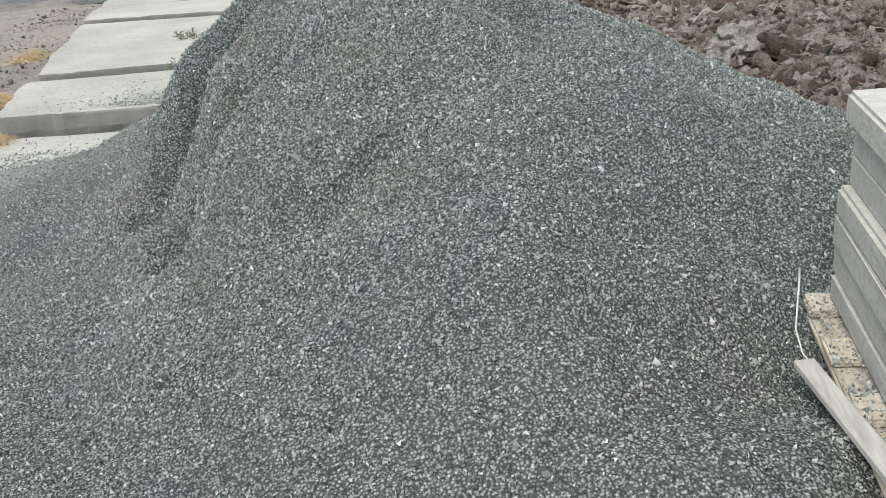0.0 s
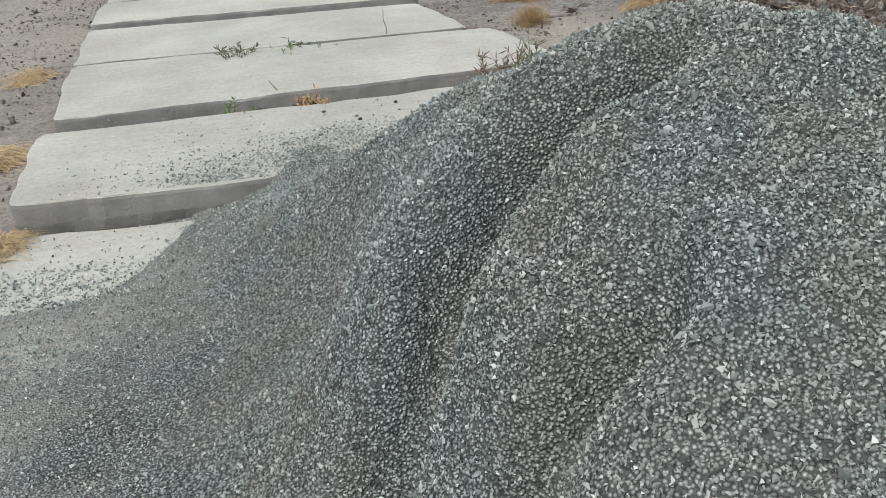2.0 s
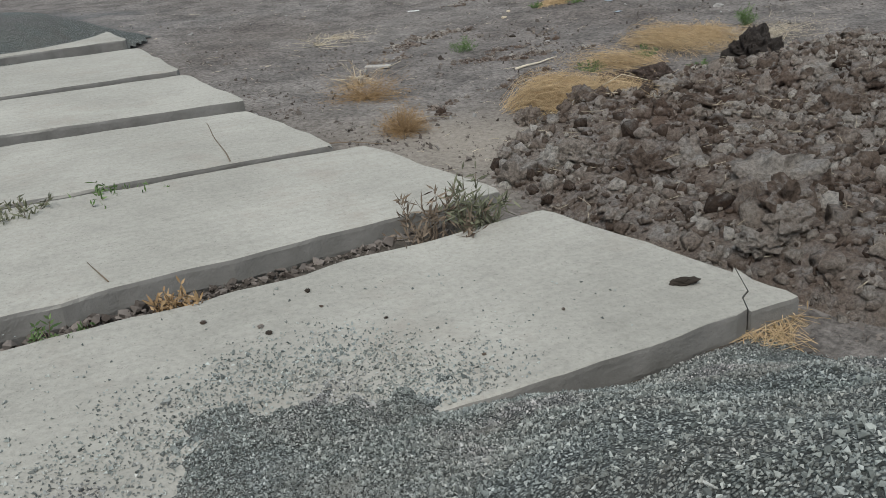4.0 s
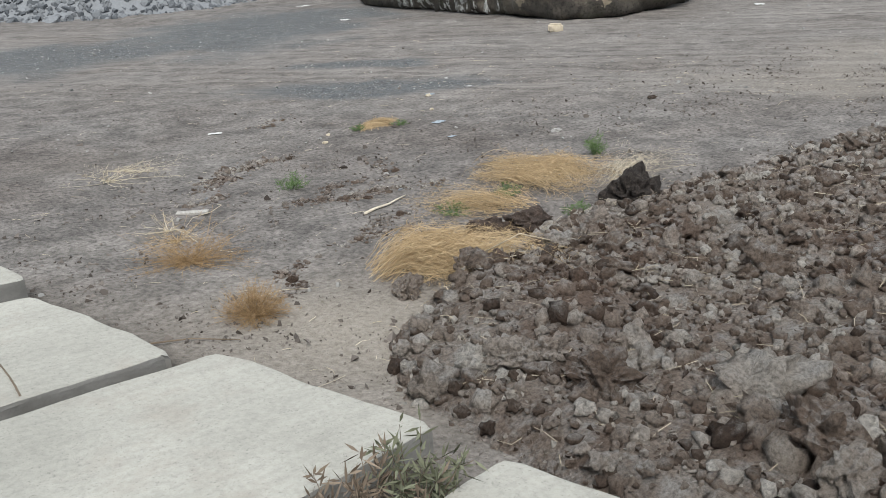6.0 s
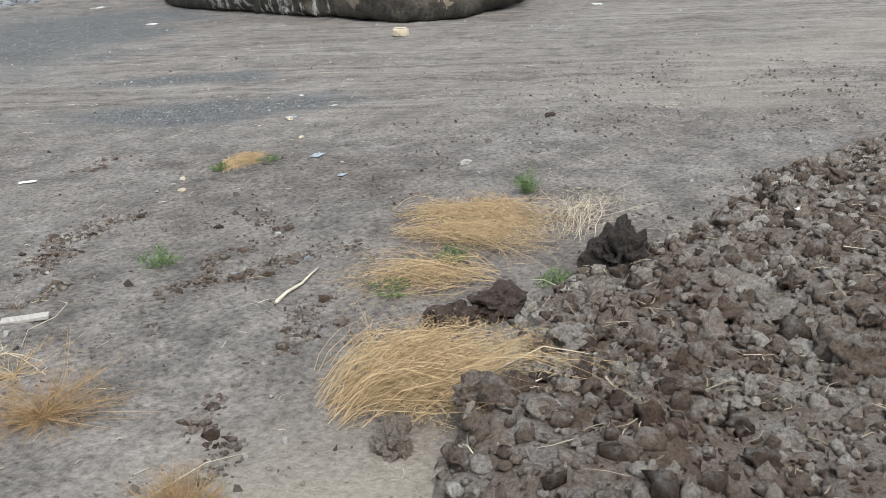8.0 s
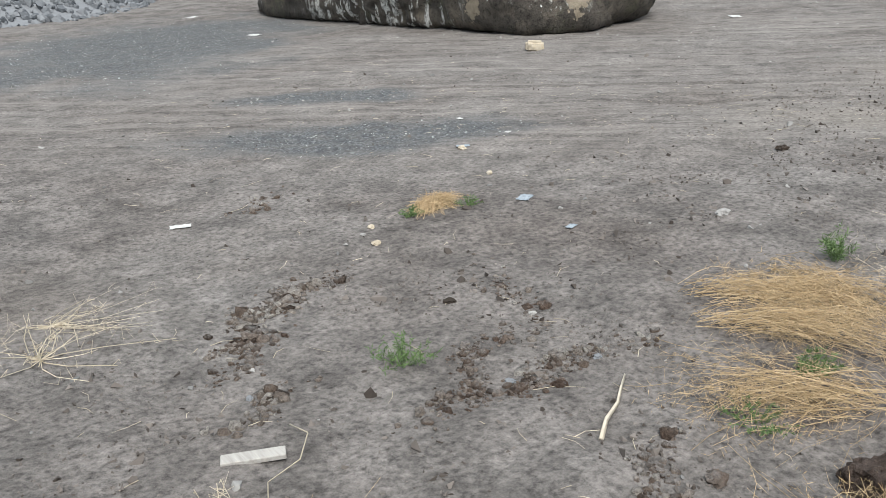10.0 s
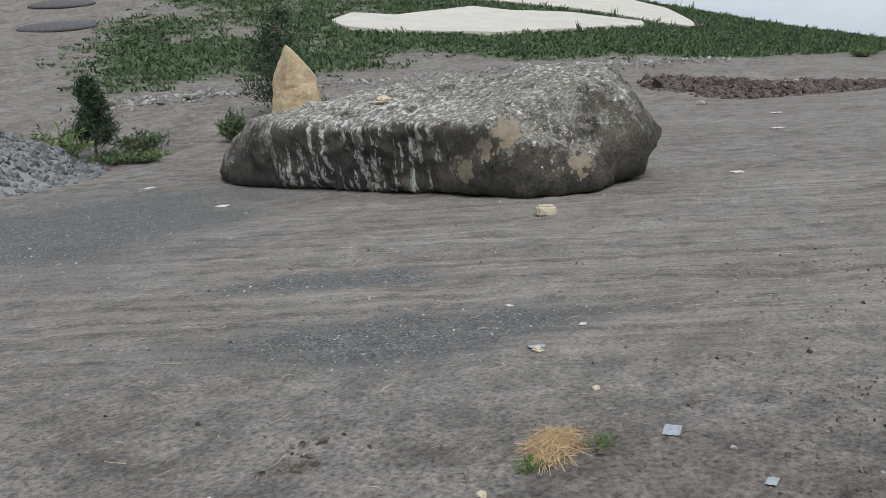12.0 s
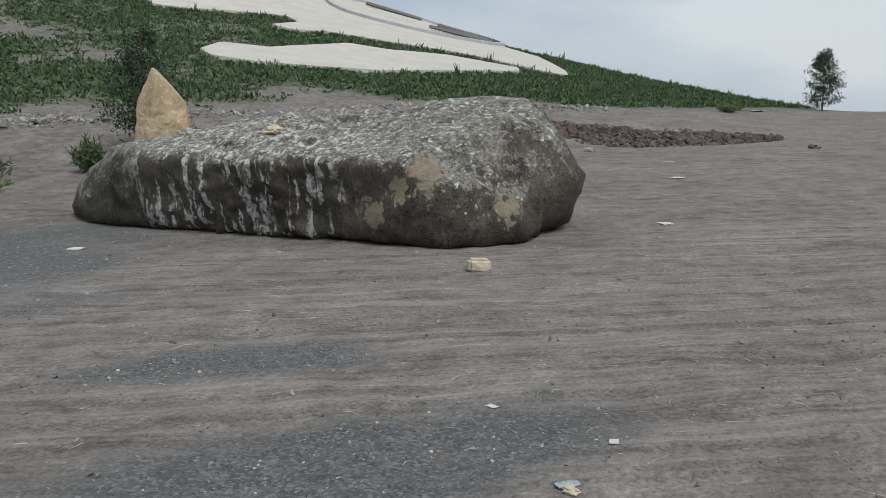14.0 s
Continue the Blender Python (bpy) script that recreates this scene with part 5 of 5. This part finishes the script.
tumbleweed(-0.36, 10.68, 0.17, 420, RUST_STEM, "round rust-brown dry tumbleweed beside the slabs", 0.95)
tumbleweed(-0.33, 11.72, 0.26, 240, RUST_STEM, "sparse brown dry weed lying on dirt", 0.5, 0.0014, 0.5)
tumbleweed(-0.22, 12.45, 0.19, 18, PALE_STEM, "tangle of bleached bare stems beside a plank", 0.6, 0.0026, 0.9)
tumbleweed(-0.25, 12.2, 0.16, 46, STRAW, "thin pale dry weed on bare dirt", 0.6, 0.0016, 0.7)
tumbleweed(0.05, 14.6, 0.3, 40, PALE_STEM, "flattened bleached twigs on bare dirt", 0.12, 0.002, 0.8)
tumbleweed(-0.15, 14.2, 0.26, 26, PALE_STEM, "small tangle of bleached twigs on dirt", 0.15, 0.0028, 0.9)


def plank(x, y, l, w, h, turn, material, label, lift=0.0, tilt=0.0, name="plank", fn=None):
    bm = bmesh.new()
    bmesh.ops.create_cube(bm, size=1, matrix=Matrix.Diagonal((l, w, h, 1)))
    bmesh.ops.bevel(bm, geom=bm.edges[:], offset=min(h, w) * 0.15, segments=1, affect="EDGES")
    ob = new(name, from_bm(name, bm, material))
    ob.matrix_basis = pose(x, y, float((fn or rough_land)(x, y)) + h / 2 + lift, 0, tilt, turn)
    return tagged(ob, label, "plank")


plank(0.07, 12.80, 0.235, 0.062, 0.022, -32, OLD_WOOD, "short grey weathered plank lying on dirt")


def stick(points, thick, material, label, name="stick", category="stick"):
    line = np.array([[(x, y, float(np.maximum(rough_land(x, y), soil(x, y))) + z) for x, y, z in points]])
    co, fa = tubes(line, np.array([thick]))
    return tagged(new(name, raw_mesh(name, co, fa, material, True)), label, category)


stick([(1.06, 11.98, 0.008), (1.19, 12.05, 0.012), (1.34, 12.10, 0.012), (1.45, 12.16, 0.014), (1.57, 12.22, 0.012)], 0.013, WHITE_BARK, "crooked pale peeled stick lying on dirt")
stick([(-0.95, 10.62, 0.01), (-0.75, 10.55, 0.015), (-0.55, 10.42, 0.01)], 0.006, DARK_STEM, "thin dark twig beside the tumbleweed")
stick([(-0.35, 10.85, 0.02), (-0.1, 10.9, 0.03), (0.1, 10.85, 0.01)], 0.004, PALE_STEM, "thin pale twig beside the tumbleweed")
stick([(0.9, 10.4, 0.12), (1.05, 10.2, 0.14), (1.15, 10.05, 0.1)], 0.005, PALE_STEM, "pale dry stalk on dumped soil")
stick([(-2.25, 8.62, slab_top(-2.25, 8.62) - float(rough_land(-2.25, 8.62)) + 0.004), (-2.33, 8.85, slab_top(-2.33, 8.85) - float(rough_land(-2.33, 8.85)) + 0.006)], 0.004, DARK_STEM, "thin twig lying on a slab")
stick([(0.3, 12.9, 0.02), (0.28, 12.75, 0.05), (0.15, 12.62, 0.05), (0.0, 12.6, 0.03), (-0.1, 12.45, 0.02)], 0.004, PALE_STEM, "curved bleached stem beside the plank")
stick([(1.5, 8.1, 0.1), (1.62, 8.2, 0.17), (1.7, 8.16, 0.12), (1.82, 8.28, 0.14)], 0.009, PALE_CONCRETE, "white dry root on dumped soil", "white_root", "root")

# twigs and straw bits over the open dirt
n = 1500
x, y = rng.uniform(-2.5, 8, n), rng.uniform(9.5, 22, n)
ok = rng.uniform(0, 1, n) < np.clip(0.75 + 1.2 * fbm(x, y, 1.6, 3, 150), 0, 1) * (1 - smooth(13, 20, y) * 0.7)
x, y = x[ok], y[ok]
a, l = rng.uniform(0, 6.28, len(x)), rng.lognormal(math.log(0.07), 0.5, len(x)).clip(0.02, 0.3)
rows = []
for u, bend in ((0, 0), (0.5, 0.3), (1, 0.1)):
    px, py = x + np.cos(a + bend) * l * u, y + np.sin(a + bend) * l * u
    rows.append(on(rough_land, px, py, 0.004 + 0.01 * u * (u < 1)))
co, fa = tubes(np.stack(rows, 1), rng.uniform(0.001, 0.0024, len(x)))
tagged(new("dry_twigs", raw_mesh("dry_twigs", co, fa, PALE_STEM)), "dry twigs and straw bits scattered on dirt", "twigs", kind="stuff")

# crumbs of earth and pebbles
n = 110000
x, y = rng.uniform(-5.5, 10, n), rng.uniform(6, 20, n)
ok = rng.uniform(0, 1, n) < np.clip(0.30 + 2.6 * fbm(x, y, 0.6, 4, 160), 0.05, 1) * (1 - 0.92 * smooth(12.5, 15.5, y))
x, y = x[ok], y[ok]
co, fa = strewn(grit, on(rough_land, x, y, 0.001), rng.lognormal(math.log(0.0078), 0.6, len(x)).clip(0.003, 0.036), 0.5)
tagged(new("dirt_crumbs", raw_mesh("dirt_crumbs", co, fa, DIRT_CRUMB)), "dry crumbs of earth lying on the ground", "dirt", kind="stuff")
n = 700
x, y = rng.uniform(-2, 22, n), rng.uniform(10, 26, n)
co, fa = strewn([chip(12, 0.6) for _ in range(6)], on(rough_land, x, y, 0.003), rng.lognormal(math.log(0.016), 0.45, n).clip(0.006, 0.06), 0.6)
tagged(new("pebbles", raw_mesh("pebbles", co, fa, PEBBLE)), "small grey and pale pebbles on dirt", "pebbles", kind="stuff")

# broken crust of earth: a torn line across the dirt
for cx, cy, l, turn, n in ((1.12, 14.08, 0.36, 12, 800), (0.72, 13.86, 0.3, 38, 420), (1.38, 12.5, 0.6, -10, 520), (1.15, 12.75, 0.5, 30, 260), (0.55, 13.6, 0.3, 30, 160), (0.35, 13.15, 0.3, 25, 160), (2.0, 15.7, 0.3, 20, 90), (0.95, 11.65, 0.5, 30, 200), (0.05, 11.1, 0.4, 60, 160), (1.9, 13.1, 0.5, 60, 120)):
    t = rng.normal(0, 0.5, n)
    w = rng.normal(0, 0.045, n) + 0.05 * np.sin(t * 5)
    c, s = math.cos(radians(turn)), math.sin(radians(turn))
    x, y = cx + t * l * c - w * s, cy + t * l * s + w * c
    co, fa = strewn(small_lumps + chips, on(rough_land, x, y, 0.0), rng.lognormal(math.log(0.010), 0.55, n).clip(0.003, 0.04), 0.75)
    tagged(new("torn_crust", raw_mesh("torn_crust", co, fa, SOIL_CRUMB, True)), "torn crust of dark earth clods on dirt", "soil", kind="stuff")

# single stones and clods that stand out
for k, (x, y, s, m, label) in enumerate((
    (3.84, 13.0, 0.07, PEBBLE, "flat grey stone lying on dirt"), (3.68, 14.94, 0.045, CREAM_ROCK, "small pale stone on dirt"), (5.75, 13.5, 0.07, SOIL_CLOD, "dark clod lying on the track"),
    (1.66, 13.38, 0.045, DUNG, "dark dry lump on bare dirt"), (2.0, 14.37, 0.045, CREAM_ROCK, "pale broken stone on dirt"), (2.17, 14.62, 0.04, CREAM_ROCK, "white broken stone beside straw"), (2.04, 14.55, 0.03, PEBBLE, "dark small stone beside straw"),
    (1.85, 12.97, 0.03, PEBBLE, "round grey pebble on dirt"), (1.65, 12.42, 0.032, COBBLE, "round blue-grey pebble on dirt"), (0.35, 13.27, 0.025, COBBLE, "round dark pebble on dirt"), (0.49, 13.47, 0.025, PEBBLE, "round pale pebble on dirt"),
    (1.32, 12.38, 0.05, SOIL_CLOD, "brown clod beside the peeled stick"), (1.15, 11.55, 0.06, SOIL_CLOD, "dark clod on bare dirt"), (4.15, 15.7, 0.06, CREAM_ROCK, "flat pale stone on dirt"), (1.2, 12.55, 0.035, COBBLE, "round blue-grey pebble among crumbs"),
    (32.3, 27.6, 0.3, SOIL_CLOD, "dark clod across the yard"), (35.2, 20.0, 0.35, SOIL_CLOD, "dark clods across the yard"))):
    z = float(rough_land(x, y))
    s *= 0.75
    loose_rock("loose_stone", x, y, z - s * 0.12, s, s * 0.75, s * 0.45, k * 47, m, label, "stone", "single stones on the dirt", k)
loose_rock("dried_dung", -0.13, 7.74, slab_top(-0.13, 7.74), 0.055, 0.024, 0.016, -15, DUNG, "dark dried lump lying on the cracked slab", "dung")
for k, (x, y) in enumerate(((-1.93, 8.11), (-1.74, 8.0), (-1.52, 8.23), (-1.72, 7.94), (-1.07, 7.52), (-0.67, 7.72), (-1.5, 8.08), (-1.3, 7.9))):
    s = 0.006 if k > 3 else 0.0095
    loose_rock("dropping", x, y, slab_top(x, y), s * 1.3, s, s * 0.7, k * 50, DUNG if k in (2, 3) else SOIL_CLOD, "small dark crumb on the concrete slab", "crumb", "crumbs on the slab", k + 30)
# stones on the boulder's back
for k, (x, y, z, s, m) in enumerate(((11.64, 24.52, 1.68, 0.15, CREAM_ROCK), (11.46, 26.40, 1.64, 0.17, PEBBLE))):
    loose_rock("stone_on_boulder", x, y, z - 0.06, s * 1.3, s, s * 0.6, k * 60, m, "loose stone lying on the boulder", "stone", "stones on the boulder", k + 60)


def scrap(x, y, w, d, turn, material, label, category="litter", thick=0.006, fn=None):
    """A crumpled flat bit of litter."""
    bm = bmesh.new()
    bmesh.ops.create_grid(bm, x_segments=7, y_segments=5, size=0.5)
    for v in bm.verts:
        v.co.z += 0.10 * noise.noise(v.co * 5 + Vector((x, y, 0))) + 0.05
        v.co.x += 0.06 * noise.noise(v.co * 9 + Vector((y, x, 0)))
    got = bmesh.ops.solidify(bm, geom=bm.faces[:], thickness=0.03)
    ob = new("litter", from_bm("litter", bm, material))
    ob.matrix_basis = pose(x, y, float((fn or rough_land)(x, y)) + 0.004, 0, 0, turn) @ Matrix.Diagonal((w, d, min(w, d) * 0.9, 1))
    return tagged(ob, label, category, "litter on the ground")


scrap(1.36, 15.68, 0.14, 0.075, -30, PAPER, "crumpled white paper lying on dirt")
scrap(3.3, 14.25, 0.14, 0.09, 20, PLASTIC, "crumpled clear plastic bag lying on dirt")
scrap(3.02, 13.62, 0.09, 0.05, 10, PLASTIC, "dirty clear plastic scrap on dirt")
scrap(3.69, 10.15, 0.15, 0.06, 60, PAPER, "white plastic scrap on dumped soil", fn=soil)
scrap(8.5, 25.7, 0.28, 0.2, 10, PAPER, "white litter lying on dark gravel")
scrap(15.0, 18.85, 0.28, 0.2, 40, PAPER, "white plastic scrap across the track")
scrap(24.0, 21.5, 0.45, 0.3, 0, PAPER, "white litter far across the track")
scrap(28.7, 23.3, 0.5, 0.3, 30, PAPER, "white bag far across the yard")
scrap(38.3, 26.2, 0.6, 0.45, 70, PAPER, "white bag lying on dark rubble", fn=lambda a, b: land(a, b) + 0.35)
scrap(60.0, 27.7, 1.6, 0.7, 0, PAPER, "white sacks beside shrubs across the yard")
scrap(4.82, 15.75, 0.07, 0.05, 20, PAPER, "small white scrap on the track")
scrap(4.2, 15.74, 0.12, 0.07, -40, PLASTIC, "grey flattened plastic on the track")
scrap(5.1, 16.66, 0.08, 0.05, 70, PAPER, "small pale scrap on the track")
scrap(9.9, 30.4, 0.6, 0.2, 20, PAPER, "pale board scrap on dark gravel")


# ---------------------------------------------------------------- paving stack on a pallet
PALLET = pose(0.455, 3.53, 0.0, 0, 0, -11)


def beam(w, d, h, x, y, z, worn=0.006, seed=0):
    bm = bmesh.new()
    bmesh.ops.create_cube(bm, size=1, matrix=Matrix.Translation((x, y, z)) @ Matrix.Diagonal((w, d, h, 1)))
    bmesh.ops.bevel(bm, geom=bm.edges[:], offset=worn, segments=2, affect="EDGES")
    return bm


pallet = tagged(new("pallet"), "weathered wooden pallet under a stack of paving slabs", "pallet")
low = 0.245
pallet.matrix_basis = PALLET @ Matrix.Translation((0, 0, low))
for k in range(5):
    part("deck_board", from_bm("deck_board", beam(1.15, 0.11, 0.022, 0.575, -0.055 - k * 0.24, 0.144), PALLET_WOOD), pallet)
for k in range(3):
    part("stringer", from_bm("stringer", beam(0.09, 1.1, 0.022, 0.045 + k * 0.53, -0.54, 0.121), PALLET_WOOD), pallet)
    part("bottom_board", from_bm("bottom_board", beam(0.09, 1.1, 0.022, 0.0 + k * 0.53, -0.62, 0.011), PALLET_WOOD), pallet)
    for j in range(3):
        part("block", from_bm("block", beam(0.09, 0.11, 0.088, 0.05 + k * 0.53, -0.055 - j * 0.47, 0.066), PALLET_WOOD), pallet)
z = low + 0.155
shift = ((0.085, 0.0), (0.090, 0.003), (0.084, -0.003), (0.088, 0.002), (0.118, 0.0), (0.122, 0.004), (0.100, 0.012))
for k, (sx, sy) in enumerate(shift):
    h = 0.08
    bm = beam(1.0, 1.0, h - 0.0006, 0.5, -0.5, h / 2, 0.004 if k % 3 else 0.010)
    for v in bm.verts:
        v.co.x += 0.012 * noise.noise(v.co * 6 + Vector((k * 5, 0, 0)))
        v.co.y += 0.012 * noise.noise(v.co * 6 + Vector((0, k * 5, 0)))
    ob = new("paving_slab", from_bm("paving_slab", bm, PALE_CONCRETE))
    ob.matrix_basis = PALLET @ Matrix.Translation((sx - 0.02, sy - 0.03, z))
    z += h
    tagged(ob, "pale grey cast paving slab stacked on a pallet", "paving slab", "stack of paving slabs")
strap = np.array([[(0.47, 3.58, 0.43), (0.44, 3.51, 0.44), (0.40, 3.42, 0.43), (0.36, 3.33, 0.41), (0.345, 3.25, 0.39), (0.36, 3.17, 0.37), (0.40, 3.10, 0.36)]])
strap[0, :, 2] = np.maximum(strap[0, :, 2], heap(strap[0, :, 0], strap[0, :, 1]) + 0.01)
co, fa = tubes(strap, np.array([0.004]))
tagged(new("packing_strap", raw_mesh("packing_strap", co, fa, PAPER, True)), "loose white plastic packing strap beside the pallet", "strap")
plank(0.325, 2.85, 0.75, 0.05, 0.02, 88, OLD_WOOD, "loose grey board leaning beside the pallet", lift=0.06, tilt=4, fn=heap)
n = 900
u, v = rng.uniform(0.0, 0.14, n), -rng.uniform(0.0, 0.75, n)
place = np.array([tuple(PALLET @ Vector((a, b, low + 0.157))) for a, b in zip(u, v)])
co, fa = strewn(grit, place, rng.lognormal(math.log(0.0048), 0.3, n), 0.6)
tagged(new("spilled_gravel", raw_mesh("spilled_gravel", co, fa, GRAVEL)), "grey gravel strewn over the pallet boards", "gravel", kind="stuff")
